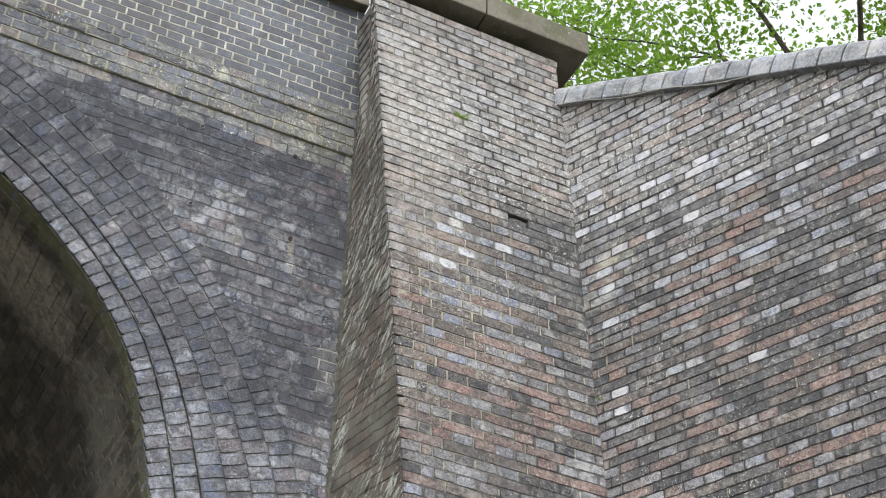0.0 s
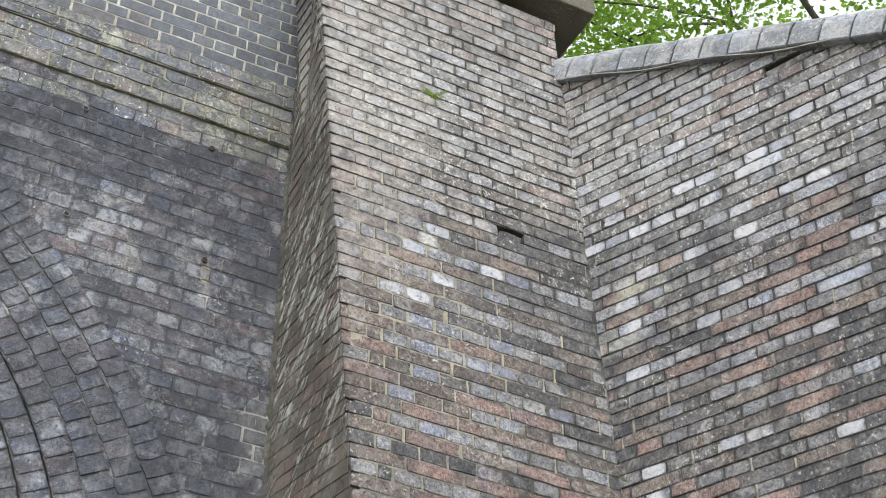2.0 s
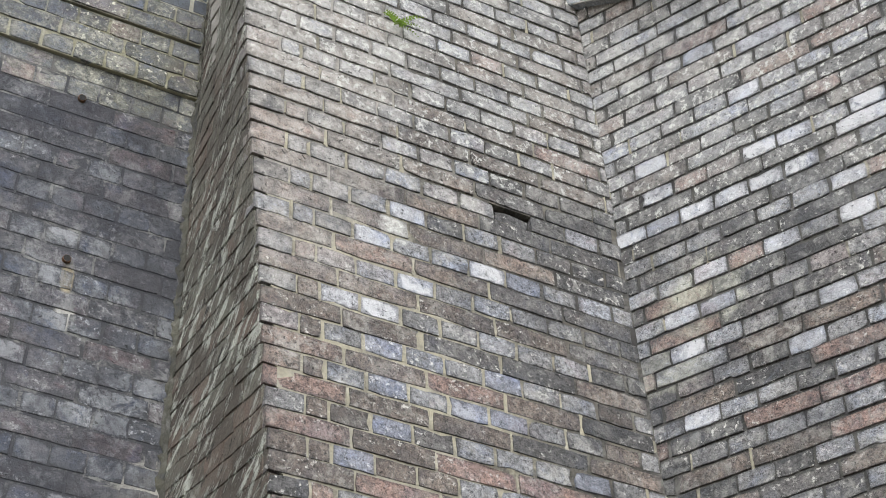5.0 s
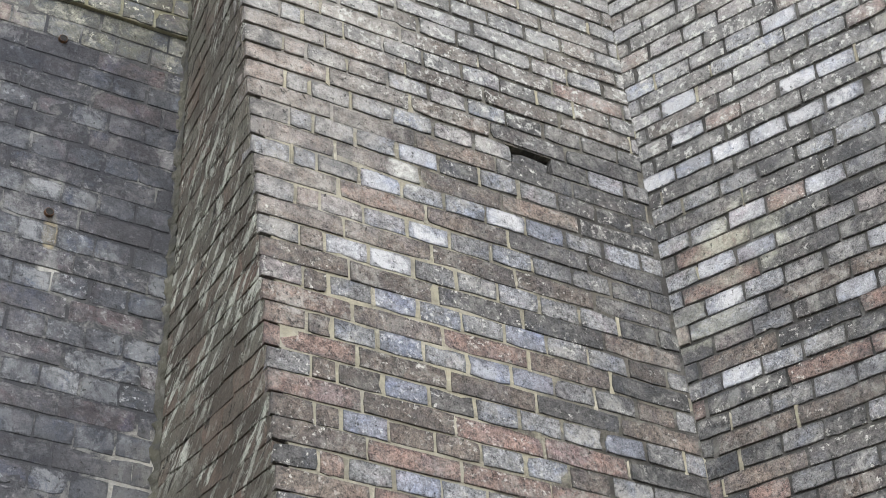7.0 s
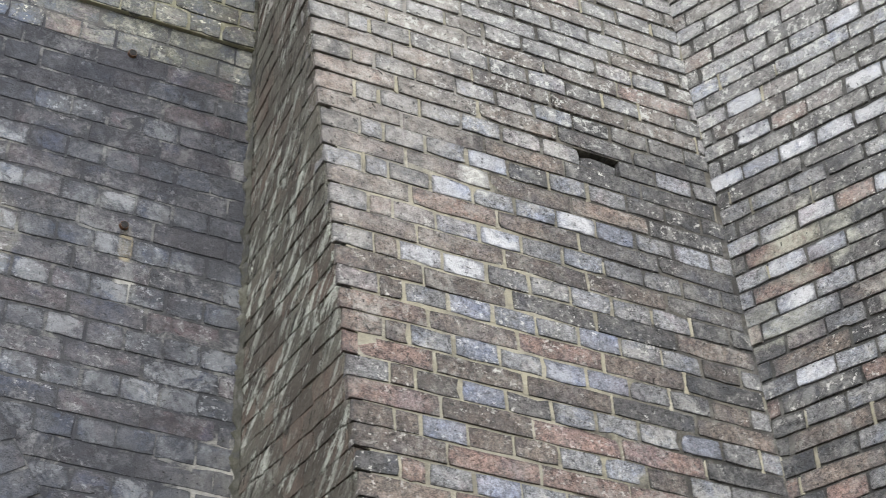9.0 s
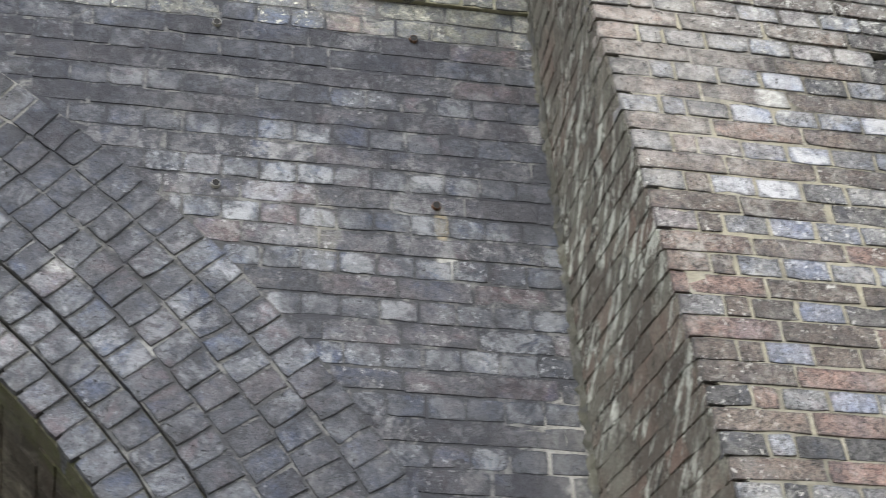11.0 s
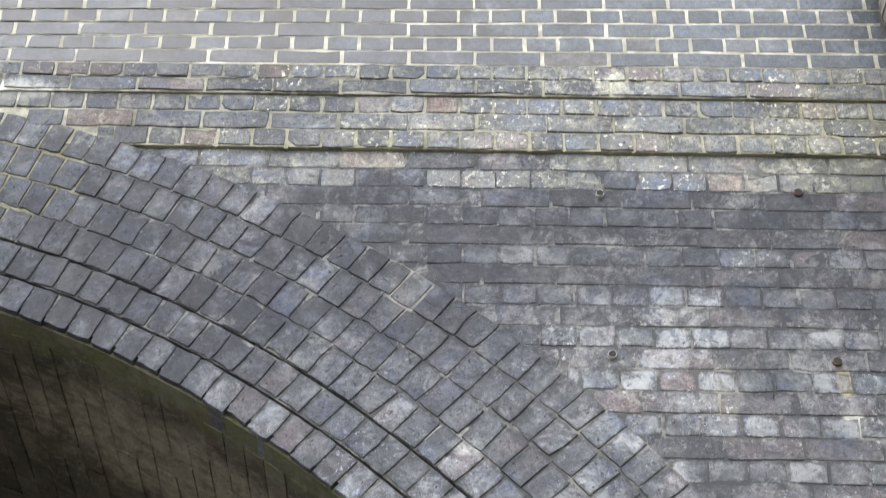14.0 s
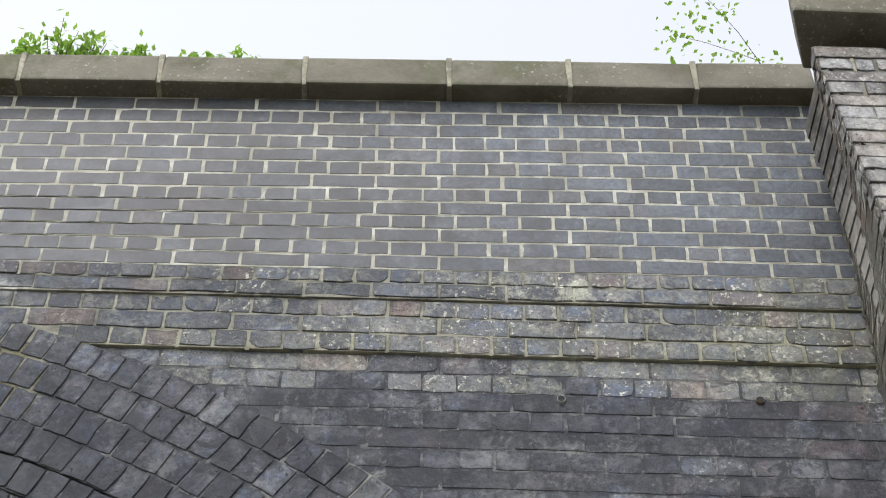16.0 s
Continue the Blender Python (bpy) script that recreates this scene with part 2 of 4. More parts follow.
M_OLD = brick_material("sooted_brick", [(0, (0.06, 0.062, 0.072)), (0.4, (0.095, 0.096, 0.108)), (0.65, (0.125, 0.12, 0.13)), (0.85, (0.135, 0.112, 0.115)), (1, (0.17, 0.125, 0.125))],
                       lichen=0.6, pale=(0.36, 0.355, 0.35), grime=0.5, relief=0.9, stains=SOOTED + RUSTED + SALTED, bloom=0.6, flash=0.8, rim=0.45, salt=(0.48, 0.58), streaks=0.5, crust=0.8)
M_OLDHEAD = brick_material("sooted_header_brick", [(0, (0.075, 0.08, 0.093)), (0.4, (0.125, 0.133, 0.15)), (0.8, (0.165, 0.175, 0.195)), (1, (0.17, 0.14, 0.14))],
                           lichen=0.6, pale=(0.36, 0.37, 0.38), grime=0.5, relief=0.9, stains=SOOTED + RUSTED + SALTED, bloom=0.78, flash=0.8, rim=0.6, salt=(0.44, 0.55), streaks=0.45, crust=0.9)
M_RING = brick_material("arch_brick", [(0, (0.08, 0.082, 0.093)), (0.5, (0.12, 0.126, 0.143)), (0.85, (0.165, 0.175, 0.197)), (1, (0.145, 0.125, 0.128))],
                        lichen=0.5, grime=0.5, relief=1.0, stains=SOOTED + SALTED, flash=0.9, bloom=0.8, pale=(0.33, 0.34, 0.36), rim=0.5, salt=(0.46, 0.60), streaks=0.45, crust=0.55)
M_HEAD = brick_material("grey_header_brick", [(0, (0.14, 0.138, 0.14)), (0.5, (0.20, 0.20, 0.205)), (0.85, (0.24, 0.25, 0.275)), (1, (0.19, 0.16, 0.15))],
                        lichen=0.5, grime=0.4, relief=0.8, stains=LICHENED + SPLASHED, bloom=0.6, rim=0.5, streaks=0.32, specks=SPECKED, crust=0.4, grain_depth=4.6)
M_BROWN = brick_material("brown_brick", [(0, (0.085, 0.07, 0.061)), (0.5, (0.14, 0.112, 0.094)), (0.8, (0.175, 0.142, 0.119)), (1, (0.19, 0.132, 0.108))],
                         lichen=0.5, grime=0.45, relief=0.9, stains=LICHENED + SPLASHED, bloom=0.42, rim=0.5, streaks=0.32, specks=SPECKED, crust=0.4, grain_depth=4.8)
M_RED = brick_material("red_brick", [(0, (0.145, 0.103, 0.09)), (0.6, (0.19, 0.13, 0.11)), (1, (0.225, 0.15, 0.128))], lichen=0.5, grime=0.4, relief=0.9, stains=LICHENED + SPLASHED, bloom=0.35, rim=0.5, streaks=0.32, specks=SPECKED, crust=0.4, grain_depth=4.8)
M_DARK = brick_material("dark_brick", [(0, (0.04, 0.04, 0.042)), (0.6, (0.068, 0.066, 0.066)), (1, (0.105, 0.098, 0.095))], lichen=0.6, grime=0.35, relief=0.8, stains=LICHENED + SPLASHED, bloom=0.35, rim=0.5, streaks=0.32, specks=SPECKED, crust=0.4, grain_depth=4.6)
M_LILAC = brick_material("blue_grey_brick", [(0, (0.15, 0.16, 0.19)), (0.6, (0.20, 0.21, 0.25)), (1, (0.25, 0.26, 0.30))], lichen=0.5, pale=(0.46, 0.47, 0.50), grime=0.3, relief=0.9, bloom=0.5, salt=(0.46, 0.58), rim=0.4, grain_depth=3.4)
M_PALE = brick_material("pale_salted_brick", [(0, (0.20, 0.207, 0.23)), (0.6, (0.29, 0.297, 0.32)), (1, (0.40, 0.40, 0.415))], lichen=0.5, pale=(0.54, 0.54, 0.55), grime=0.35, relief=0.9, bloom=0.8, salt=(0.40, 0.54), rim=0.45)


def side_material():
    """Brown, flaking face: smeared brick and mortar alike, pale flakes and open slits drawn out along the courses."""
    k = Nodes("flaking_side_brick", 0.9)
    xyz = k.add("ShaderNodeSeparateXYZ", Vector=k.pos)
    along = k.add("ShaderNodeCombineXYZ", X=xyz.outputs[0], Y=k.math('MULTIPLY', k.math('ADD', xyz.outputs[1], xyz.outputs[2]), 0.7),
                  Z=k.math('MULTIPLY', k.math('SUBTRACT', xyz.outputs[2], xyz.outputs[1]), 0.17)).outputs[0]
    r = k.rand()
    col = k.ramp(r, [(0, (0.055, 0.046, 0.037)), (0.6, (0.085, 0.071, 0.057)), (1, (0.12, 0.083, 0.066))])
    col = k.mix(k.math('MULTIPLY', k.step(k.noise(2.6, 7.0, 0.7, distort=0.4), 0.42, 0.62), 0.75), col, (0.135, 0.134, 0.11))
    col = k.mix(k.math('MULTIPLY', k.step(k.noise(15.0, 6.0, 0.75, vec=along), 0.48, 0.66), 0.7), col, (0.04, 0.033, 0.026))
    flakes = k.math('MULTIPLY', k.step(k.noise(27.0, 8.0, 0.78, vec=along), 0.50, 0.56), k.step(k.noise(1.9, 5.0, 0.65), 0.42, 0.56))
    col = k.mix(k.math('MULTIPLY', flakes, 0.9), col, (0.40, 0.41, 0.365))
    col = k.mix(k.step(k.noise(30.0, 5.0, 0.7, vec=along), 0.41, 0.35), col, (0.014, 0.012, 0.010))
    fine = k.math('ADD', k.math('MULTIPLY', k.noise(130.0, 5.0, 0.85), 2.6), -0.3)
    col = k.mix(1.0, col, k.add("ShaderNodeCombineColor", Red=fine, Green=fine, Blue=fine).outputs[0], 'MULTIPLY')
    k.bump(k.math('ADD', k.noise(30.0, 6.0, 0.75, vec=along), k.math('MULTIPLY', flakes, 0.5)), 1.0, 0.012)
    return k.done(col)


M_SIDE = side_material()
# the last stain paints the deep shade inside the vault into the colour
M_SOFFIT = brick_material("soffit_brick_shaded_inside", [(0, (0.034, 0.028, 0.021)), (0.6, (0.066, 0.056, 0.044)), (1, (0.11, 0.098, 0.078))], lichen=0.2, grime=0.6, relief=0.8, bloom=0.5,
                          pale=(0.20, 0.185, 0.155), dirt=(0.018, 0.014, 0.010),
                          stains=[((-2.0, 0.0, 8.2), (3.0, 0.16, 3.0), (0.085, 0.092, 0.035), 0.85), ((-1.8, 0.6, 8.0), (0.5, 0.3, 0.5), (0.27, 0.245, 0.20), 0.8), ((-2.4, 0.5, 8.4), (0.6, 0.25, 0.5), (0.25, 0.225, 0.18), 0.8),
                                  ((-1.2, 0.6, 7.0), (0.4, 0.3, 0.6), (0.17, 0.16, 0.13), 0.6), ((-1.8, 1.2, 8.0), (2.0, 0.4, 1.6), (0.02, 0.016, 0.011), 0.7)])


def mortar_material(name, a, b, c, relief=0.6, stains=(), bloom=0.4, pale=(0.34, 0.335, 0.31), streaks=0.0):
    k = Nodes(name, 0.95)
    col = k.mix(k.step(k.noise(6.0, 5.0, 0.7), 0.35, 0.65), a, b)
    col = k.mix(k.math('MULTIPLY', k.step(k.noise(2.2, 5.0, 0.7), 0.45, 0.6), 0.8), col, c)
    col = k.mix(k.math('MULTIPLY', k.noise(90.0, 3.0), 0.5), col, k.mix(0.5, col, (0.03, 0.03, 0.03)))
    for centre, radii, tint, amount in stains:
        col = k.mix(k.math('MULTIPLY', k.blob(centre, radii, solid=0.75 if sum(tint) < 0.12 else 0.5), amount), col, tint)
    col = k.mix(k.math('MULTIPLY', k.step(k.noise(9.0, 9.0, 0.78, distort=0.6), 0.48, 0.62), bloom), col, pale)
    if streaks:
        col = k.weather(col, streaks, (0.34, 0.34, 0.335), (0.04, 0.041, 0.048))
    k.bump(k.noise(120.0, 4.0, 0.7), relief, 0.004)
    return k.done(col)


M_MORTAR_NEW = mortar_material("cream_mortar", (0.46, 0.44, 0.37), (0.36, 0.345, 0.28), (0.24, 0.232, 0.19), bloom=0.5, pale=(0.66, 0.65, 0.60))
M_MORTAR_BAND = mortar_material("mossy_mortar", (0.27, 0.263, 0.22), (0.10, 0.098, 0.082), (0.28, 0.272, 0.22), stains=MOSSED + LIMED, bloom=0.5, pale=(0.44, 0.43, 0.34))
M_MORTAR_OLD = mortar_material("sooty_mortar", (0.04, 0.04, 0.042), (0.075, 0.074, 0.074), (0.12, 0.117, 0.108), stains=SOOTED + RUSTED, streaks=0.75)
M_POINTING = mortar_material("yellowed_pointing", (0.36, 0.33, 0.24), (0.22, 0.205, 0.16), (0.13, 0.12, 0.10), bloom=0.5, pale=(0.52, 0.49, 0.40))
M_MORTAR_RING = mortar_material("grey_arch_mortar", (0.07, 0.07, 0.067), (0.14, 0.137, 0.127), (0.055, 0.054, 0.053), stains=SOOTED + SALTED + YELLOWED, streaks=0.5)
M_MORTAR_WARM = mortar_material("weathered_mortar", (0.03, 0.028, 0.025), (0.15, 0.137, 0.11), (0.035, 0.032, 0.03), bloom=0.25, streaks=0.25, stains=LICHENED[:1] + POINTED)
M_MORTAR_DARK = mortar_material("black_mortar", (0.026, 0.025, 0.024), (0.055, 0.053, 0.049), (0.10, 0.097, 0.086), bloom=0.2, streaks=0.32)
M_MORTAR_FILLET = mortar_material("mossy_fillet_mortar", (0.06, 0.058, 0.042), (0.035, 0.034, 0.027), (0.10, 0.097, 0.07), relief=1.0, bloom=0.15, streaks=0.5)
M_MORTAR_SIDE = mortar_material("smeared_mortar", (0.12, 0.117, 0.098), (0.24, 0.237, 0.205), (0.06, 0.056, 0.045), bloom=0.85, pale=(0.31, 0.31, 0.28))


def stone_material():
    k = Nodes("weathered_coping_stone", 0.9)
    col = k.mix(k.step(k.noise(2.4, 6.0, 0.7), 0.35, 0.65), (0.20, 0.178, 0.14), (0.115, 0.10, 0.07))
    col = k.mix(k.math('MULTIPLY', k.step(k.noise(7.0, 8.0, 0.75, distort=0.4), 0.48, 0.62), 0.7), col, (0.17, 0.16, 0.115))
    col = k.mix(k.math('MULTIPLY', k.step(k.noise(3.1, 6.0, 0.7), 0.5, 0.62), 0.6), col, (0.075, 0.085, 0.03))
    col = k.mix(k.math('MULTIPLY', k.step(k.noise(60.0, 5.0, 0.7), 0.59, 0.66), k.step(k.noise(2.6, 5.0), 0.40, 0.6)), col, (0.42, 0.42, 0.38))
    col = k.mix(k.math('MULTIPLY', k.noise(110.0, 3.0), 0.5), col, (0.05, 0.05, 0.045))
    k.bump(k.math('ADD', k.noise(60.0, 5.0, 0.7), k.noise(9.0)), 0.5, 0.008)
    return k.done(col)


M_STONE = stone_material()
M_CAPBRICK = brick_material("slate_blue_coping_brick", [(0, (0.16, 0.17, 0.18)), (0.5, (0.21, 0.22, 0.235)), (1, (0.27, 0.28, 0.29))], lichen=0.45, grime=0.25, rough=0.6, relief=0.35)


def plain_material(name, a, b, scale, rough=0.9, relief=0.5, dist=0.01):
    k = Nodes(name, rough)
    n = k.noise(scale, 6.0, 0.7)
    k.bump(n, relief, dist)
    return k.done(k.mix(k.step(n, 0.3, 0.7), a, b))


M_PATH = plain_material("pale_gravel_path", (0.22, 0.205, 0.175), (0.15, 0.14, 0.115), 5.0, 0.95, 0.6, 0.02)
M_GRASS = plain_material("rough_grass_ground", (0.045, 0.055, 0.02), (0.09, 0.085, 0.045), 3.0, 0.95, 1.0, 0.05)
M_BARK = plain_material("bark", (0.05, 0.042, 0.033), (0.12, 0.105, 0.085), 14.0, 0.95, 1.0, 0.02)
M_IRON = plain_material("rusty_iron", (0.03, 0.025, 0.022), (0.16, 0.07, 0.03), 60.0, 0.8, 0.4, 0.002)
M_HOLE_SHADE = plain_material("hole_shade", (0.008, 0.008, 0.008), (0.015, 0.013, 0.012), 80.0)
M_CEMENT = plain_material("cement_patch", (0.24, 0.235, 0.22), (0.34, 0.33, 0.30), 40.0, 0.95, 0.6, 0.004)
M_CABLE = plain_material("black_cable", (0.015, 0.015, 0.015), (0.03, 0.03, 0.03), 20.0, 0.6)


def leaf_material(name, a, b):
    k = Nodes(name, 0.55)
    col = k.mix(k.geo.outputs["Random Per Island"], a, b)
    k.put(k.bsdf.inputs["Base Color"], col)
    tr = k.add("ShaderNodeBsdfTranslucent", Color=k.mix(0.5, col, (0.22, 0.42, 0.04)))
    mx = k.add("ShaderNodeMixShader", Fac=0.5)
    k.put(mx.inputs[1], k.bsdf.outputs[0])
    k.put(mx.inputs[2], tr.outputs[0])
    k.put(k.t.nodes["Material Output"].inputs["Surface"], mx.outputs[0])
    return k.mat


M_LEAF = leaf_material("fresh_green_leaf", (0.13, 0.23, 0.032), (0.25, 0.38, 0.06))
M_SHRUB = leaf_material("young_shrub_leaf", (0.17, 0.28, 0.05), (0.30, 0.42, 0.10))
M_FERN = leaf_material("fern_frond", (0.10, 0.14, 0.03), (0.17, 0.20, 0.05))

# ---- mesh helpers ----


def mesh_of(name, verts, faces, mats, slots=None):
    me = bpy.data.meshes.new(name)
    me.from_pydata(verts, [], faces)
    for m in mats:
        me.materials.append(m)
    if slots is not None:
        me.polygons.foreach_set("material_index", slots)
    me.update()
    return me


def part(name, me, parent, label=""):
    ob = new(name, me)
    ob.parent = parent
    return tagged(ob, label) if label else ob


def box_faces(b):
    return [(b, b + 3, b + 2, b + 1), (b + 4, b + 5, b + 6, b + 7), (b, b + 1, b + 5, b + 4), (b + 1, b + 2, b + 6, b + 5), (b + 2, b + 3, b + 7, b + 6), (b + 3, b, b + 4, b + 7)]


RNG = random.Random(11)


def brick_shape(w, h, deep, rnd, worn):
    """A brick with its face in the plane y = 0, centred; thin chamfers, ragged edges and now and then a chipped corner."""
    hw, hh = w / 2, h / 2
    j = lambda q: rnd.uniform(-q, q)
    chip = rnd.randrange(10) if rnd.random() < 0.45 else -1
    ring, face = [], []
    for n, (fx, fz) in enumerate(OUTLINE):
        corner = abs(fx) == 1 and abs(fz) == 1
        x, z = hw * (fx if abs(fx) == 1 else fx + j(0.2)) + j(worn * 0.7), hh * (fz if abs(fz) == 1 else fz + j(0.4)) + j(worn * 0.7)
        cut = worn * rnd.uniform(0.9, 2.6) if n == chip else (worn * rnd.uniform(0.0, 0.7) if corner else 0.0)
        if abs(fx) == 1:
            x -= fx * cut
        if abs(fz) == 1:
            z -= fz * cut
        ring.append((x, worn * rnd.uniform(0.2, 0.7) + cut * 0.4, z))
        inset = worn * rnd.uniform(0.15, 0.45)
        face.append((x - inset * (fx if abs(fx) == 1 else 0), j(worn * 0.3) + cut * 0.25, z - inset * (fz if abs(fz) == 1 else 0)))
    n = len(OUTLINE)
    verts = [(x, deep, z) for x, _, z in ring] + ring + face
    faces = []
    for a in range(n):
        b = (a + 1) % n
        faces += [(a, b, b + n, a + n), (a + n, b + n, b + 2 * n, a + 2 * n)]
    faces.append(tuple(range(2 * n, 3 * n)))
    return verts, faces


SHAPES = {}


def shared_shape(w, h, deep, worn, variant):
    key = (round(w / 0.004), round(h / 0.002), round(deep, 2), worn, variant)
    if key not in SHAPES:
        SHAPES[key] = brick_shape(key[0] * 0.004, key[1] * 0.002, deep, random.Random(str(key)), worn)
    return key, SHAPES[key]


SHARED = {}
OUTLINE = [(-1, -1), (-0.35, -1), (0.35, -1), (1, -1), (1, 0), (1, 1), (0.35, 1), (-0.35, 1), (-1, 1), (-1, 0)]


def mark_faces(me):
    """Gives each vertex of a mesh of bricks its place on its own brick, -1 to 1 across and up, for worn rims."""
    spot = me.attributes.new("spot", 'FLOAT_VECTOR', 'POINT')
    one = [c for x, z in OUTLINE for c in (x, z, 0.0)] * 3
    spot.data.foreach_set("vector", one * (len(me.vertices) // 30))
    return me


class Masonry:
    """Gathers bricks for one wall; the ones nearest to a point of the plan become parts, the others one joined part."""

    def __init__(self, owner, near, limit=300):
        self.owner, self.near, self.limit, self.items = owner, Vector(near), limit, []

    def lay(self, m, w, h, mat, deep=0.06, worn=0.004):
        self.items.append((m, w, h, mat, deep, worn, RNG.randrange(9)))

    def finish(self, joined_name="more_bricks"):
        self.items.sort(key=lambda it: (it[0].translation - self.near).length)
        verts, faces, slots, mats = [], [], [], []
        for n, (m, w, h, mat, deep, worn, var) in enumerate(self.items):
            key, (vs, fs) = shared_shape(w, h, deep, worn, var)
            if n < self.limit:
                if (key, mat.name) not in SHARED:
                    SHARED[key, mat.name] = mark_faces(mesh_of("brick", vs, fs, [mat]))
                ob = new("brick", SHARED[key, mat.name])
                ob.parent, ob.matrix_basis = self.owner, m
            else:
                if mat not in mats:
                    mats.append(mat)
                b, s = len(verts), mats.index(mat)
                verts += [tuple(m @ Vector(v)) for v in vs]
                faces += [tuple(b + i for i in f) for f in fs]
                slots += [s] * len(fs)
        if verts:
            ob = part(joined_name, mark_faces(mesh_of(joined_name, verts, faces, mats, slots)), self.owner)
            tagged(ob, kind="stuff")


def frame_at(p, u, v):
    u = Vector(u).normalized()
    v = (Vector(v) - u * u.dot(Vector(v))).normalized()
    y = v.cross(u)
    return Matrix(((u.x, y.x, v.x, p[0]), (u.y, y.y, v.y, p[1]), (u.z, y.z, v.z, p[2]), (0, 0, 0, 1)))


PIVOT = 8.3
COURSE, TOP = 0.0752, 10.6     # height of a course; height where the courses are counted from
HEADER, STRETCHER = 0.1125, 0.225


def courses(wall, masonry, start, end, n0, n1, odd, phase, choose, mortar, deep_core=0.4, recess=0.007, cuts=None, gaps=(), worn=0.004, tilt=1.0, brick_deep=0.06, joint=0.009, pointing=None, top=TOP, header=HEADER, course=COURSE, quoin=None, fall=None, bed=None):
    """English bond between start(z) and end(z), course n0 to n1 counted down from the top, on a recessed mortar core.
    choose(x along, z, is_header, random): the material. cuts(z, length): stretches that are built. gaps: missing bricks.
    quoin: ends of the first header and of the closer beside it. fall(n): how far a bed drops per metre, about PIVOT metres along."""
    verts, faces, pv, pf = [], [], [], []
    for n in range(n0, n1):
        z = top - course * (n - 0.5)
        a, b = Vector(start(z)), Vector(end(z))
        a1, b1 = Vector(start(z + 0.05)), Vector(end(z + 0.05))
        if fall:
            for q, reach in ((a, -PIVOT), (a1, -PIVOT), (b, (b - a).length - PIVOT), (b1, (b - a).length - PIVOT)):
                q.z -= fall(n) * reach
        length = (b - a).length
        u = (b - a) / length
        slope = (a1 - a) / 0.05
        v = (slope - u * u.dot(slope)).normalized()
        y = v.cross(u)

        def lean(s):
            rise = (a1 - a).lerp(b1 - b, min(max(s / length, 0.0), 1.0))
            return (rise - u * u.dot(rise)).normalized()
        head = (n % 2 == 1) == odd
        size = header if head else 2 * header
        first = phase + (header / 2 if head else 0)
        for lo, hi, core_lo, core_hi in (cuts(z, length) if cuts else [(0.0, length, 0.0, length)]):
            hole = [(g0, g1) for gn, g0, g1 in gaps if gn == n and lo < g0 and g1 < hi]
            spans, at = [], core_lo
            for g0, g1 in hole:
                spans += [(at, g0, recess), (g0, g1, 0.11)]
                at = g1
            spans.append((at, core_hi, recess))
            for s0, s1, back in spans:
                p = len(verts)
                for s in (s0, s1):
                    up = lean(s)
                    for q, w in ((back, -course / 2), (deep_core, -course / 2), (deep_core, course / 2), (back, course / 2)):
                        verts.append(tuple(a + u * s + y * q + up * w))
                faces += [(p, p + 3, p + 7, p + 4), (p + 1, p + 5, p + 6, p + 2), (p, p + 4, p + 5, p + 1), (p + 3, p + 2, p + 6, p + 7), (p, p + 1, p + 2, p + 3), (p + 4, p + 7, p + 6, p + 5)]
            k = math.floor((lo - first) / size)
            spots = []
            while first + k * size < hi:
                spots.append((max(first + k * size, lo), min(first + (k + 1) * size, hi)))
                k += 1
            if quoin and head:
                spots = [(lo, quoin[0]), (quoin[0], quoin[1])] + [(max(s0, quoin[1]), s1) for s0, s1 in spots if s1 > quoin[1] + 0.03]
            for place, (s0, s1) in enumerate(spots):
                mid = (s0 + s1) / 2
                tall = course + ((fall(n + 0.5) - fall(n - 0.5)) * (mid - PIVOT) if fall else 0.0)
                if s1 - s0 < 0.03 or any(g0 < mid < g1 for g0, g1 in hole):
                    if s1 - s0 >= 0.03:
                        m = frame_at(a + u * mid - v * (course * 0.14) + y * 0.010, u, v) @ pose(0, 0, 0, 0, RNG.uniform(-3, 3), 0)
                        masonry.lay(m, s1 - s0 - joint, course * 0.62, choose(a + u * mid, n, False, RNG, 99), deep=brick_deep, worn=0.006)
                    continue
                w, h = s1 - s0 - joint + RNG.uniform(-0.003, 0.002), tall - (bed or joint * 0.9) + RNG.uniform(-0.003, 0.002)
                p = a + u * (mid + RNG.uniform(-0.002, 0.002)) + v * RNG.uniform(-0.002, 0.002) - y * RNG.uniform(-0.001, 0.004) * tilt
                m = frame_at(p, u, lean(mid)) @ pose(0, 0, 0, RNG.gauss(0, 0.7) * tilt, RNG.gauss(0, 0.35), RNG.gauss(0, 0.6) * tilt)
                masonry.lay(m, w, h, choose(p, n, head, RNG, place), deep=brick_deep, worn=worn)
                if pointing and RNG.random() < pointing[1](p):
                    jw, jh, q0 = joint * RNG.uniform(0.5, 0.95), course * RNG.uniform(0.3, 0.6), RNG.uniform(0.0, 0.0035)
                    c = a + u * s1
                    e = len(pv)
                    for q, f in ((q0 + 0.001, 1.0), (q0, 0.55), (0.03, 0.9)):
                        pv.extend(tuple(c + u * (jw * f * fx + RNG.uniform(-.0015, .0015)) + v * (jh * f ** 0.3 * fz + RNG.uniform(-.006, .006)) + y * q) for fx, fz in ((-1, -1), (1, -1), (1, 1), (-1, 1)))
                    pf.append((e + 4, e + 5, e + 6, e + 7))
                    for i in range(4):
                        o = (i + 1) % 4
                        pf.extend([(e + i, e + o, e + 4 + o, e + 4 + i), (e + 8 + i, e + 8 + o, e + o, e + i)])
    part("mortar_core", mesh_of("mortar_core", verts, faces, [mortar]), wall)
    if pv:
        tagged(part("pointing", mesh_of("pointing", pv, pf, [pointing[0]]), wall), kind="stuff")


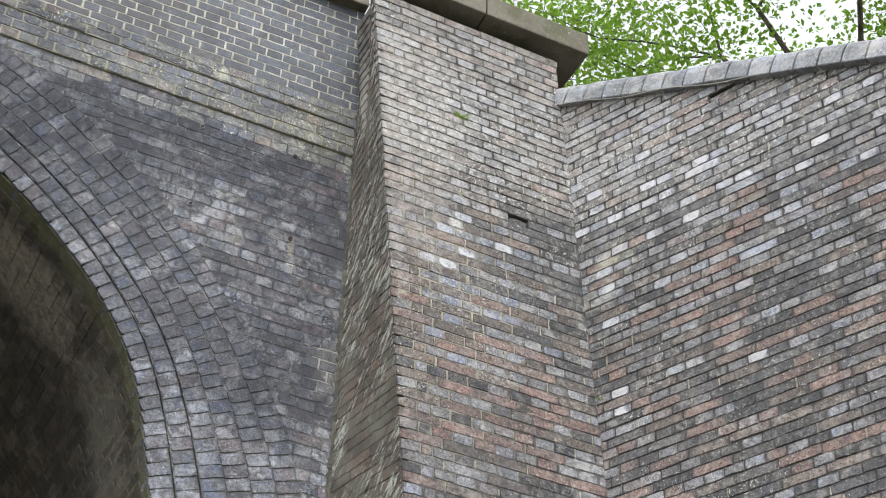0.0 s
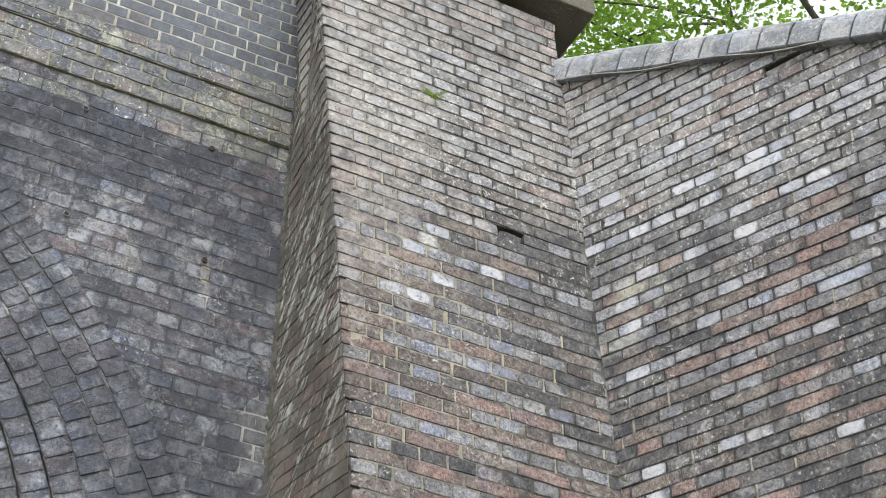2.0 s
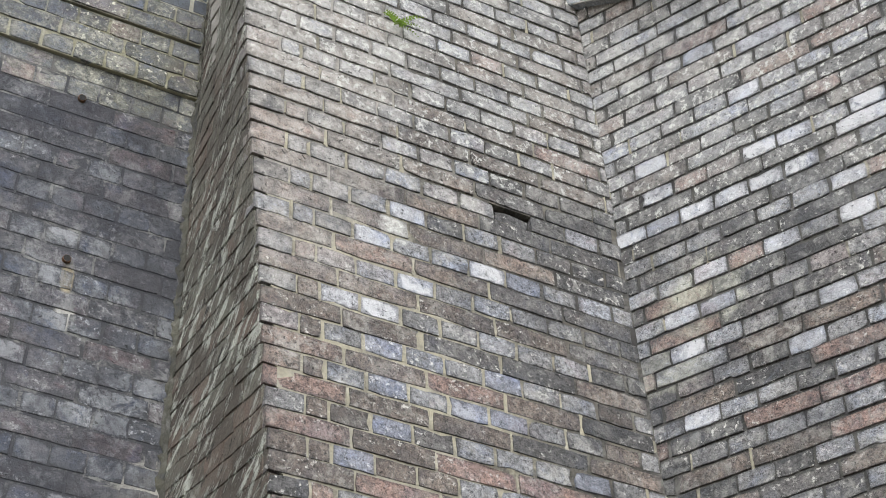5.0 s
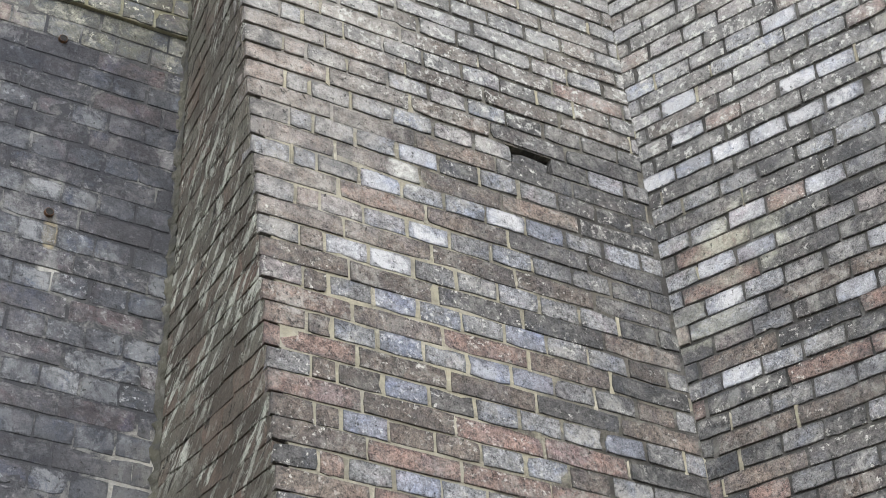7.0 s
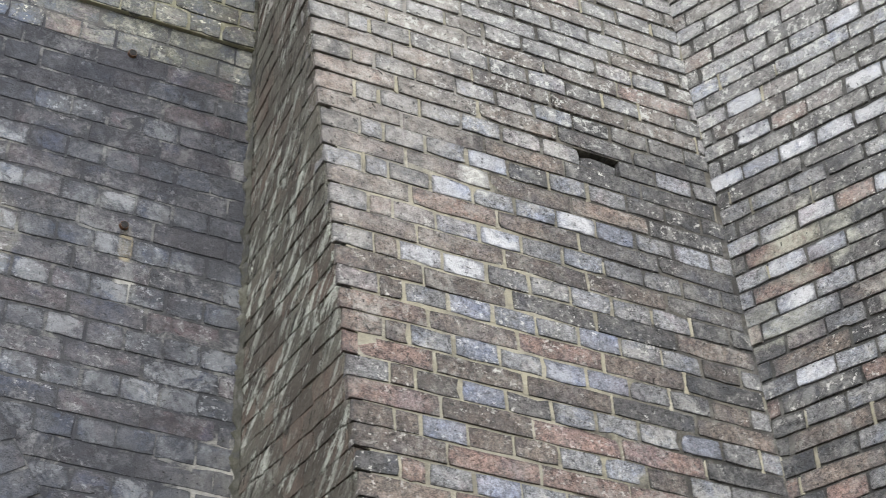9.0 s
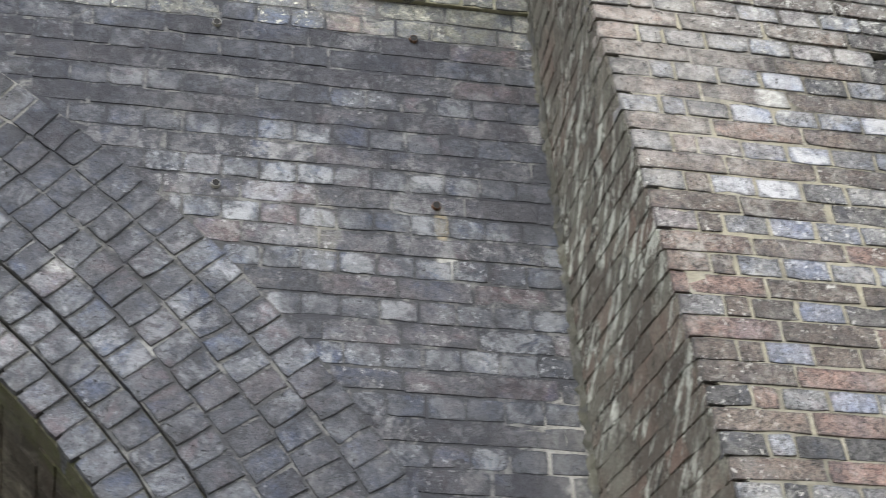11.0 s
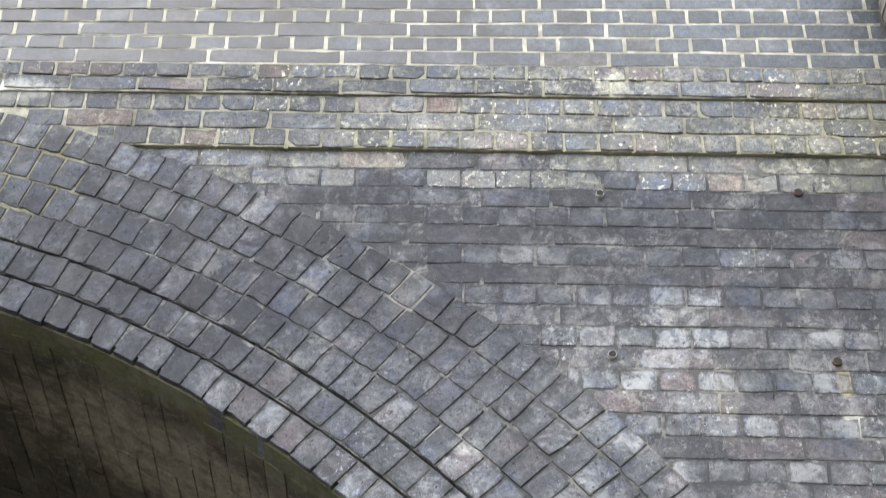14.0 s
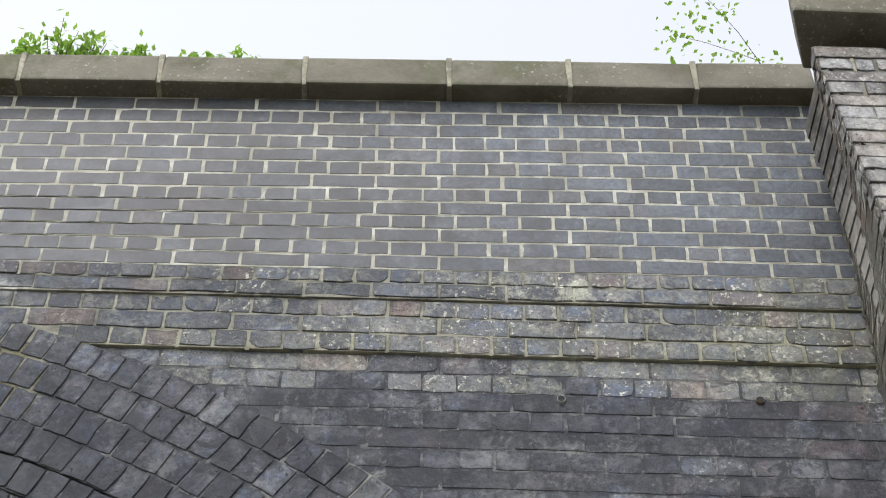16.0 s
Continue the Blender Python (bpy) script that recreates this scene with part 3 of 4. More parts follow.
def structure(name, label, category):
    return tagged(new(name), label, category, kind="structure")


# ---- the plan ----
ARCH_X, ARCH_Z, ARCH_IN, RINGS, RING = -4.16, 5.48, 3.43, 6, 0.1235
ARCH_OUT = ARCH_IN + RINGS * RING
GROUND = 0.0


def ring_radius(k, t):
    """Radius of ring joint k at the angle t from the springing: the rings thicken towards the feet."""
    a = min(t, math.pi - t)
    f = min(max((radians(37) - a) / radians(22), 0.0), 1.0)
    return ARCH_IN + k * RING - 0.16 * f * f * (3 - 2 * f) * (1 - k / RINGS)


def front_y(x, z):
    return -0.443 + 0.0425 * x - 0.0574 * (TOP - z)


def arris(z):
    x = -0.15 + 0.0774 * (TOP - z)
    return (x, front_y(x, z), z)


def wing_corner(z):
    x = 1.2706 + 0.0545 * (TOP - z)
    return (x, front_y(x, z), z)


WING = Vector((1, -2.1514, 0)).normalized()
WING_END = 6.0


def wing_top(s):
    """Height of the wing wall under its coping, s metres along from the corner."""
    return 9.93 - 0.397 * s


def nearest(p, spots, reach):
    return any(abs(p.z - q[2]) < 0.034 and (p - Vector(q)).length < reach for q in spots)


# ---- spandrel wall ----
spandrel = structure("wall_spandrel", "sooted blue-grey brick spandrel wall above the arch, mossy band, blue brick parapet", "wall")


def step_y(z):
    return -0.012 if z > 9.43 else (-0.002 if z > 9.28 else (0.005 if z > 9.21 else 0.014))


def spandrel_fall(n):
    """The beds of the parapet run nearly level, those of the old wall below drop towards the buttress."""
    return 0.012 + 0.021 * min(max((n - 8) / 8, 0.0), 1.0)


def spandrel_cuts(z, length):
    slope = 0.012 if z > 10.0 else 0.033

    def meet(r, side):
        x = ARCH_X + side * r * 0.5
        for _ in range(12):
            up = z - slope * (x + 9.0 - PIVOT) - ARCH_Z
            x = 0.5 * x + 0.5 * (ARCH_X + side * (r if up < 0 else math.sqrt(max(0.0, r * r - up * up))))
        return x + 9.0
    if z > ARCH_Z + ARCH_OUT + 0.06:
        return [(0, 9.0, 0, 9.0)]
    return [(0, meet(ARCH_OUT, -1), 0, meet(ARCH_OUT - 0.09, -1)), (meet(ARCH_OUT, 1), 9.0, meet(ARCH_OUT - 0.09, 1), 9.0)]


def spandrel_brick(p, n, head, rnd, place):
    if n <= 13:
        return M_BLUE
    if n <= 18 or (n <= 20 and rnd.random() < 0.5 + 0.5 * (p.x > -0.5)):
        return M_BAND
    q = rnd.random()
    return M_OLDHEAD if head or q < 0.2 else M_OLD


mas = Masonry(spandrel, (-0.9, 0, 8.9))
# first and last course, course height, level they are counted from, mortar, recess, wear, tilt, joint
for lo, hi, rise, level, mortar, rec, worn, tilt, joint in ((1, 14, 0.07, 10.55, M_MORTAR_NEW, 0.0014, 0.0016, 0.08, 0.0105), (14, 16, 0.07, 10.55, M_MORTAR_BAND, 0.003, 0.0034, 0.9, 0.008), (16, 18, 0.0772, 10.6544, M_MORTAR_BAND, 0.003, 0.0034, 0.9, 0.008),
                                                            (18, 19, 0.0772, 10.6544, M_MORTAR_BAND, 0.003, 0.0034, 0.9, 0.008), (19, 138, 0.0772, 10.6544, M_MORTAR_OLD, 0.0014, 0.0028, 0.4, 0.007)):
    off = step_y(level - rise * (min(hi, 30) - 1.5))
    courses(spandrel, mas, lambda z: (-9.0, off, z), lambda z: (0.0, off, z), lo, hi, False, 9.0 - 0.06, spandrel_brick, mortar, deep_core=0.45, recess=rec, cuts=spandrel_cuts, worn=worn, tilt=tilt, joint=joint,
            pointing=(mortar, lambda p: 0.6), top=level, course=rise, fall=spandrel_fall)
mas.finish()

# ---- arch ring and soffit ----
arch = structure("arch", "blue-grey brick arch of six rings with open joints and a mossy soffit, shade painted darker inside", "arch")
mas = Masonry(arch, (-1.3, 0, 8.3))
for ring in range(RINGS):
    r0 = ARCH_IN + ring * RING
    rm = r0 + RING / 2
    count = round(math.pi * rm / 0.083)
    gap = 0.0135 if ring in (0, 1) else 0.0075
    for i in range(count):
        t = (i + 0.5 + 0.3 * ring) * math.pi / count
        out = Vector((math.cos(t), 0, math.sin(t)))
        along = Vector((math.sin(t), 0, -math.cos(t)))
        tall = ring_radius(ring + 1, t) - ring_radius(ring, t)
        p = Vector((ARCH_X, RNG.uniform(-0.002, 0.0015) - 0.003, ARCH_Z)) + out * (ring_radius(ring + 0.5, t) + RNG.uniform(-0.003, 0.003))
        m = frame_at(p, along, out) @ pose(0, 0, 0, RNG.gauss(0, 0.4), RNG.gauss(0, 1.2), RNG.gauss(0, 0.4))
        q = RNG.random()
        mas.lay(m, math.pi * rm / count - 0.007, tall - gap + RNG.uniform(-0.004, 0.002), M_RING if q < 0.97 else M_OLDHEAD, deep=0.115 if ring == 0 else 0.06, worn=0.0034)
mas.finish()
verts, faces = [], []
STEPS = 72
for ring in range(RINGS):
    lift, drop = (0.0045 if ring in (1, 2) else 0.0) if ring else 0.03, 0.0045 if ring < 2 else 0.0
    for i in range(STEPS):
        b = len(verts)
        for t in (i, i + 1):
            c, s = math.cos(t * math.pi / STEPS), math.sin(t * math.pi / STEPS)
            r0, r1 = ring_radius(ring, t * math.pi / STEPS) + lift, ring_radius(ring + 1, t * math.pi / STEPS) - drop
            verts += [(ARCH_X + r * c, y, ARCH_Z + r * s) for r, y in ((r0, 0.0015), (r1, 0.0015), (r1, 0.4), (r0, 0.4))]
        faces += [(b, b + 1, b + 5, b + 4), (b + 1, b + 2, b + 6, b + 5), (b + 2, b + 3, b + 7, b + 6), (b + 3, b, b + 4, b + 7)]
part("ring_mortar", mesh_of("ring_mortar", verts, faces, [M_MORTAR_RING]), arch)
# barrel vault behind the face
verts, faces = [], []
rows = round(math.pi * ARCH_IN / 0.078)
for i in range(rows):
    t = (i + 0.5) * math.pi / rows
    out = Vector((math.cos(t), 0, math.sin(t)))
    along = Vector((0, 1, 0))
    j = -1
    while j * STRETCHER < 3.2:
        y0 = max(0.115, j * STRETCHER + (0.1125 if i % 2 else 0))
        y1 = (j + 1) * STRETCHER + (0.1125 if i % 2 else 0)
        j += 1
        if y1 - y0 < 0.05:
            continue
        p = Vector((ARCH_X, (y0 + y1) / 2, ARCH_Z)) + out * (ring_radius(0, t) + RNG.uniform(-0.003, 0.004))
        m = frame_at(p, along, along.cross(out)) @ pose(0, 0, 0, RNG.gauss(0, 0.8), 0, RNG.gauss(0, 0.6))
        _, (vs, fs) = shared_shape(y1 - y0 - 0.004, math.pi * ARCH_IN / rows - 0.004, 0.05, 0.003, RNG.randrange(5))
        b = len(verts)
        verts += [tuple(m @ Vector(v)) for v in vs]
        faces += [tuple(b + k for k in f) for f in fs]
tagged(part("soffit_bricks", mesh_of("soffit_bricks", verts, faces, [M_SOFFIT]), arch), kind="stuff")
verts, faces = [], []
for i in range(STEPS + 1):
    t = i * math.pi / STEPS
    for r in (ring_radius(0, t) + 0.004, ARCH_IN + 0.3):
        verts += [(ARCH_X + r * math.cos(t), y, ARCH_Z + r * math.sin(t)) for y in (0.02, 9.0)]
for i in range(STEPS):
    b = i * 4
    faces += [(b, b + 1, b + 5, b + 4), (b + 2, b + 6, b + 7, b + 3), (b, b + 4, b + 6, b + 2), (b + 1, b + 3, b + 7, b + 5)]
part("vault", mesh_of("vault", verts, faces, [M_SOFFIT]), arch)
verts, faces = [], []
for x0, x1, y0, y1 in ((ARCH_X + ARCH_IN - 0.155, ARCH_X + ARCH_OUT, 0.012, 9.0), (ARCH_X - ARCH_OUT, ARCH_X - ARCH_IN + 0.155, 0.012, 9.0), (ARCH_X - ARCH_OUT, ARCH_X + ARCH_OUT, 9.0, 9.3)):
    b = len(verts)
    top = ARCH_Z if y1 < 9.1 else 9.3
    verts += [(x0, y0, GROUND), (x1, y0, GROUND), (x1, y1, GROUND), (x0, y1, GROUND), (x0, y0, top), (x1, y0, top), (x1, y1, top), (x0, y1, top)]
    faces += box_faces(b)
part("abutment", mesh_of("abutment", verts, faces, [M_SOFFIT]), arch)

# ---- buttress ----
buttress = structure("wall_buttress", "battered brick buttress, grey headers over brown and red stretchers, lichen-spotted, one brick missing", "buttress")


def buttress_brick(p, n, head, rnd, place):
    if nearest(p, PALE_FRONT, 0.05):
        return M_PALE
    row = FRONT_ROWS.get(n, "")
    if place < len(row):
        return BRICK_KINDS[row[place]]
    low = min(max((8.7 - p.z) / 1.2, 0), 1)
    q = rnd.random()
    if p.x > 0.8 and 8.1 < p.z < 9.1 and rnd.random() < 0.45:
        return M_DARK
    if head:
        return M_HEAD if q < 0.74 - 0.2 * low else (M_DARK if q < 0.85 else (M_BROWN if q < 0.96 - 0.06 * low else M_RED))
    if q < 0.06 + 0.44 * low:
        return M_RED
    return M_BROWN if q < 0.80 else (M_HEAD if q < 0.92 else M_DARK)


FRONT_TOP, FRONT_N0, FRONT_ODD, FRONT_PHASE = 10.5215, 4, True, 0.264
# courses whose bricks differ plainly, from the quoin on: h grey, b brown, d dark, r brownish red, p pale
BRICK_KINDS = {"h": M_HEAD, "b": M_BROWN, "d": M_DARK, "r": M_RED, "p": M_PALE, "u": M_LILAC}
FRONT_ROWS = {24: "bbbbb", 26: "bbbdd", 28: "bbbdd", 30: "bbbbd", 31: "hhhphhhuhhh", 32: "bbbdd", 33: "hbhhphhhhdd", 34: "bbbbd", 35: "hbpuhhhhhd", 36: "bbddb", 37: "hbhuhhuhhb", 38: "bbrbd", 39: "bbhuhuuhhb", 40: "rbbdb", 41: "hbbudhhhuh", 42: "rbrrd", 43: "bbubbhhbhh", 44: "brrrb", 45: "dbhuhhhhhh", 46: "brbrb"}
FRONT_GAPS = [(27, 0.857, 1.02)]
PALE_FRONT = [(0.42, -0.55, 8.414), (0.3, -0.57, 8.145), (0.42, -0.57, 8.145), (0.58, -0.55, 8.291), (0.82, -0.53, 8.416), (0.49, -0.54, 8.473), (0.53, -0.54, 8.537)]
mas = Masonry(buttress, (0.75, -0.5, 8.7))
def front_pointing(p):
    return 0.85 if p.x < 0.85 and 7.3 < p.z < 8.6 else (0.5 if p.z < 8.0 or p.x < 0.3 else 0.12)


# open beds above, pointed beds below
for lo, hi, rec, bed in ((FRONT_N0, 28, 0.0045, 0.0075), (28, 153, 0.0022, 0.0055)):
    courses(buttress, mas, arris, wing_corner, lo, hi, FRONT_ODD, FRONT_PHASE, buttress_brick, M_MORTAR_WARM, deep_core=0.35, cuts=lambda z, length: [(0.0, length, 0.045, length)], gaps=FRONT_GAPS, recess=rec, joint=0.009, bed=bed,
            worn=0.003, tilt=0.8, quoin=(0.125, 0.2), pointing=(M_POINTING, front_pointing), top=FRONT_TOP, header=0.136, course=0.069)
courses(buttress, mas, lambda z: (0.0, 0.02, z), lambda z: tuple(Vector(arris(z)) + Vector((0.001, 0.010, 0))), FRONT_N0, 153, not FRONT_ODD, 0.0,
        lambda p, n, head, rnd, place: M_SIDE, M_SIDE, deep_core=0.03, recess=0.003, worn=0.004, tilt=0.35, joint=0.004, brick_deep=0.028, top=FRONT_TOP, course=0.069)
mas.finish()
CAP_Z = 10.42
verts, faces = [], []
for k in range(206):
    z = 6.4 + 0.02 * k
    flank = (Vector(arris(z)) - Vector((0, 0.02, z))).normalized()
    a, c = RNG.uniform(0.0, 0.02), RNG.uniform(0.0, 0.018)
    inner = Vector((0, 0.02, z)) + flank * (0.022 + c)
    verts += [(-a - 0.004, step_y(z) - 0.0005, z + RNG.uniform(-0.008, 0.008)), (-0.006 - 0.3 * a, step_y(z) - 0.004 - 0.2 * c, z + RNG.uniform(-0.008, 0.008)), (inner.x - 0.002, inner.y, z + RNG.uniform(-0.008, 0.008)), (0.03, 0.05, z)]
for k in range(205):
    b = 4 * k
    faces += [(b, b + 1, b + 5, b + 4), (b + 1, b + 2, b + 6, b + 5), (b + 2, b + 3, b + 7, b + 6), (b + 3, b, b + 4, b + 7)]
part("corner_fillet", mesh_of("corner_fillet", verts, faces, [M_MORTAR_FILLET]), buttress, "crumbling mossy mortar fillet")

# ---- wing wall ----
wing = structure("wall_wing", "sloping brick wing wall, dark and pale lichened bricks above, red bricks below", "wall")


def wing_base(z):
    return wing_corner(z)


def wing_far(z):
    return tuple(Vector(wing_corner(z)) + WING * WING_END)


def wing_cuts(z, length):
    s = min(WING_END, max(0.0, (9.96 - z) / 0.397))
    return [(-0.06, s, -0.12, s)]


def wing_brick(p, n, head, rnd, place):
    if nearest(p, PALE_WING, 0.055):
        return M_PALE
    low = min(max((8.3 - p.z) / 0.8, 0), 1)
    mid = max(0.0, 1 - abs(p.z - 8.65) / 0.8)
    q = rnd.random()
    if p.z < 7.8 and rnd.random() < 0.3:
        return M_DARK
    if head:
        if q < 0.03 + 0.2 * mid:
            return M_PALE
        return M_HEAD if q < 0.84 - 0.14 * low else (M_DARK if q < 0.9 else M_RED)
    if q < 0.2 + 0.62 * mid:
        return M_DARK
    return M_RED if q > 0.93 - 0.28 * low else (M_BROWN if q < 0.7 else M_HEAD)


WING_GAPS = [(22, 1.10, 1.36)]
WING_TOPZ, WING_ODD, WING_PHASE = 10.693, True, 0.040
PALE_WING = [(1.44, -0.65, 8.741), (1.44, -0.65, 8.986), (1.61, -1.01, 8.746), (1.39, -0.54, 8.741), (1.5, -0.76, 8.741), (1.61, -0.98, 8.234), (1.62, -1.0, 8.492), (1.5, -0.76, 8.502), (1.69, -1.18, 8.639), (1.51, -0.76, 8.37), (1.51, -0.76, 8.31), (1.49, -0.7, 8.218), (1.62, -0.98, 7.961), (1.5, -0.72, 7.961), (1.62, -1.03, 8.856), (1.59, -0.97, 8.77)]
PALE_WING += [(1.72, -1.24, 8.642), (1.94, -1.67, 8.053), (2.0, -1.81, 8.188), (1.67, -1.05, 7.431), (2.06, -1.96, 8.462), (1.92, -1.66, 8.629), (1.63, -1.09, 9.306), (1.7, -1.24, 9.217), (1.78, -1.37, 8.837), (2.13, -2.12, 8.629), (1.99, -1.83, 9.021), (2.26, -2.4, 8.851)]
mas = Masonry(wing, (1.9, -1.3, 8.6))
courses(wing, mas, wing_base, wing_far, 12, 167, WING_ODD, WING_PHASE, wing_brick, M_MORTAR_DARK, deep_core=0.35, cuts=wing_cuts, gaps=WING_GAPS, recess=0.005, worn=0.003, tilt=0.9, joint=0.009, bed=0.006, pointing=(M_POINTING, lambda p: 0.10), top=WING_TOPZ, header=0.132, course=0.064)
mas.finish()

# ---- copings ----


def bevelled(verts, faces, mats, width, segments=2):
    bm = bmesh.new()
    vs = [bm.verts.new(v) for v in verts]
    for f in faces:
        bm.faces.new([vs[i] for i in f])
    bmesh.ops.recalc_face_normals(bm, faces=bm.faces)
    bmesh.ops.bevel(bm, geom=list(bm.edges), offset=width, segments=segments, affect='EDGES', profile=0.6)
    me = bpy.data.meshes.new("coping_stone")
    bm.to_mesh(me)
    bm.free()
    for m in mats:
        me.materials.append(m)
    return me


def coping_stone(length, depth, height, front_drop):
    """A block along +x from the origin, face towards -y; weathered top that falls to the front."""
    L, D, H = length, depth, height
    return bevelled([(0, 0, 0), (L, 0, 0), (L, D, 0), (0, D, 0), (0, 0.02, H - front_drop), (L, 0.02, H - front_drop), (L, D * 0.5, H), (0, D * 0.5, H), (0, D, H - front_drop), (L, D, H - front_drop)],
                    [(0, 3, 2, 1), (0, 1, 5, 4), (4, 5, 6, 7), (7, 6, 9, 8), (8, 9, 2, 3), (0, 4, 7, 8, 3), (1, 2, 9, 6, 5)], [M_STONE], 0.012)


x = 0.0
for i, size in enumerate((0.45, 0.47, 0.45, 0.54, 0.54, 0.52, 0.53, 0.5, 0.54, 0.5, 0.53, 0.5, 0.52, 0.5, 0.5, 0.5, 0.5)):
    x -= size
    if x < -9.0:
        break
    ob = part("coping_stone", coping_stone(size - 0.014, 0.56, 0.195, 0.02), spandrel, "weathered lichen-spotted coping stone" if i == 0 else "")
    joint = bevelled([(a, b, c) for c in (0.004, 0.176) for a, b in ((-0.011, 0.012), (0.011, 0.012), (0.011, 0.54), (-0.011, 0.54))], box_faces(0), [M_POINTING], 0.003, 1)
    part("coping_joint", joint, spandrel).matrix_basis = pose(x, -0.09 + RNG.uniform(-0.003, 0.002), 10.552 - 0.012 * (x + 0.7))
    ob.matrix_basis = pose(x + 0.007, -0.09, 10.552 - 0.012 * (x + 0.7) + RNG.uniform(-0.004, 0.004), 0, 0.69 + RNG.gauss(0, 0.25), RNG.gauss(0, 0.25))
verts = [(-9.0, 0.03, 10.62), (0, 0.03, 10.53), (0, 0.43, 10.53), (-9.0, 0.43, 10.62), (-9.0, 0.03, 10.78), (0, 0.03, 10.69), (0, 0.43, 10.69), (-9.0, 0.43, 10.78)]
part("coping_bed", mesh_of("coping_bed", verts, box_faces(0), [M_MORTAR_SIDE]), spandrel)
cap_l, cap_r = Vector(arris(CAP_Z)), Vector(wing_corner(CAP_Z))
cap_u = (cap_r - cap_l).normalized()
CAP_OUT, CAP_H, CAP_BACK = 0.075, 0.19, 0.36


def cap_block(plan):
    """A block on a plan of x and y, with a slightly sunk rim at the top."""
    n = len(plan)
    verts = [(x, y, 0) for x, y in plan] + [(x, y, CAP_H) for x, y in plan]
    return bevelled(verts, [tuple(range(n))[::-1], tuple(range(n, 2 * n))] + [(i, (i + 1) % n, (i + 1) % n + n, i + n) for i in range(n)], [M_STONE], 0.012)


# the end stone returns along the flank as far as the parapet coping
cap_end = cap_l.x + (cap_r - cap_l).length + 0.24
for plan in ([(-0.185, cap_l.y - CAP_OUT), (0.70, cap_l.y + 0.036 - CAP_OUT), (0.70, CAP_BACK), (0.03, CAP_BACK), (0.03, -0.27), (-0.105, -0.27)],
             [(0.706, cap_l.y + 0.036 - CAP_OUT), (cap_end, cap_r.y + 0.01 - CAP_OUT), (cap_end, CAP_BACK), (0.706, CAP_BACK)]):
    part("cap_stone", cap_block(plan), buttress, "dark weathered cap stone").matrix_basis = pose(0, 0, CAP_Z + 0.01)
# brick body that carries the cap, behind the two faced sides
verts = []
for z in (GROUND, CAP_Z):
    a, c = Vector(arris(z)), Vector(wing_corner(z))
    verts += [(max(a.x, 0.0) + 0.15, a.y + 0.1, z), (c.x - 0.02, c.y + 0.1, z), (c.x + 0.35, 0.45, z), (0.02, 0.45, z)]
part("buttress_core", mesh_of("buttress_core", verts, box_faces(0), [M_BROWN]), buttress)


def bullnose(length, width, height):
    """A rounded coping brick: half-round cross section, length along +x."""
    prof = [(0, 0)] + [(0.0 + width * (1 - math.cos(a)) / 2, height * 0.45 + height * 0.55 * math.sin(a)) for a in [math.pi * i / 8 for i in range(9)]] + [(width, 0)]
    verts = [(0, y, z) for y, z in prof] + [(length, y, z) for y, z in prof]
    n = len(prof)
    faces = [tuple(range(n)), tuple(range(2 * n - 1, n - 1, -1))] + [(i, i + n, (i + 1) % n + n, (i + 1) % n) for i in range(n)]
    return bevelled(verts, faces, [M_CAPBRICK], 0.006, 1)


nose = bullnose(0.160, 0.40, 0.215)
down = (WING - Vector((0, 0, 0.397))).normalized()
inward = Vector((-WING.y, WING.x, 0)) * 1.0
s = -0.11
origin = Vector(wing_corner(9.93))
i = 0
while s < WING_END:
    ob = part("coping_brick", nose, wing, "slate-blue rounded coping brick" if i == 0 else "")
    p = origin + WING * s + Vector((0, 0, -0.397 * s - 0.055)) - inward * 0.035
    m = frame_at(p, down, (0, 0, 1)) @ pose(0, 0, RNG.uniform(-0.003, 0.003), RNG.gauss(0, 0.8), RNG.gauss(0, 0.5), RNG.gauss(0, 0.5))
    ob.matrix_basis = m
    s += 0.168 / math.sqrt(1 + 0.397 ** 2)
    i += 1
# mortar bed under the coping, following the slope
verts = []
for s0 in (-0.02, WING_END):
    p = origin + WING * s0 + Vector((0, 0, -0.397 * s0))
    for off, dz in ((0.05, -0.09), (0.33, -0.12), (0.33, 0.02), (0.05, 0.0)):
        verts.append(tuple(p + inward * off + Vector((0, 0, dz))))
part("coping_bed", mesh_of("coping_bed", verts, box_faces(0), [M_MORTAR_SIDE]), wing)

# ---- ground and embankment ----
ground = structure("ground", "pale gravel path and rough grass below the bridge", "ground")
GX, GY = (-400, -12, 12, 400), (-400, -16, 9, 400)
part("earth", mesh_of("earth", [(x, y, 0) for y in GY for x in GX], [(4 * r + c, 4 * r + c + 1, 4 * r + c + 5, 4 * r + c + 4) for r in range(3) for c in range(3)],
                      [M_GRASS, M_PATH], [1 if r == 1 and c == 1 else 0 for r in range(3) for c in range(3)]), ground)
bank = structure("embankment", "grassy railway embankment behind the walls", "embankment")
verts, faces = [], []
for s0 in [WING_END * k / 8 for k in range(9)]:
    p = origin + WING * s0
    h = wing_top(s0) - 0.12
    verts += [tuple(p + inward * 0.3 + Vector((0, 0, h - p.z))), tuple(p + inward * 4 + Vector((0, 0, 10.0 - p.z))), tuple(p + inward * 40 + Vector((0, 0, 11.0 - p.z)))]
for k in range(8):
    b = 3 * k
    faces += [(b, b + 3, b + 4, b + 1), (b + 1, b + 4, b + 5, b + 2)]
e = len(verts)
p = origin + WING * (WING_END + 14)
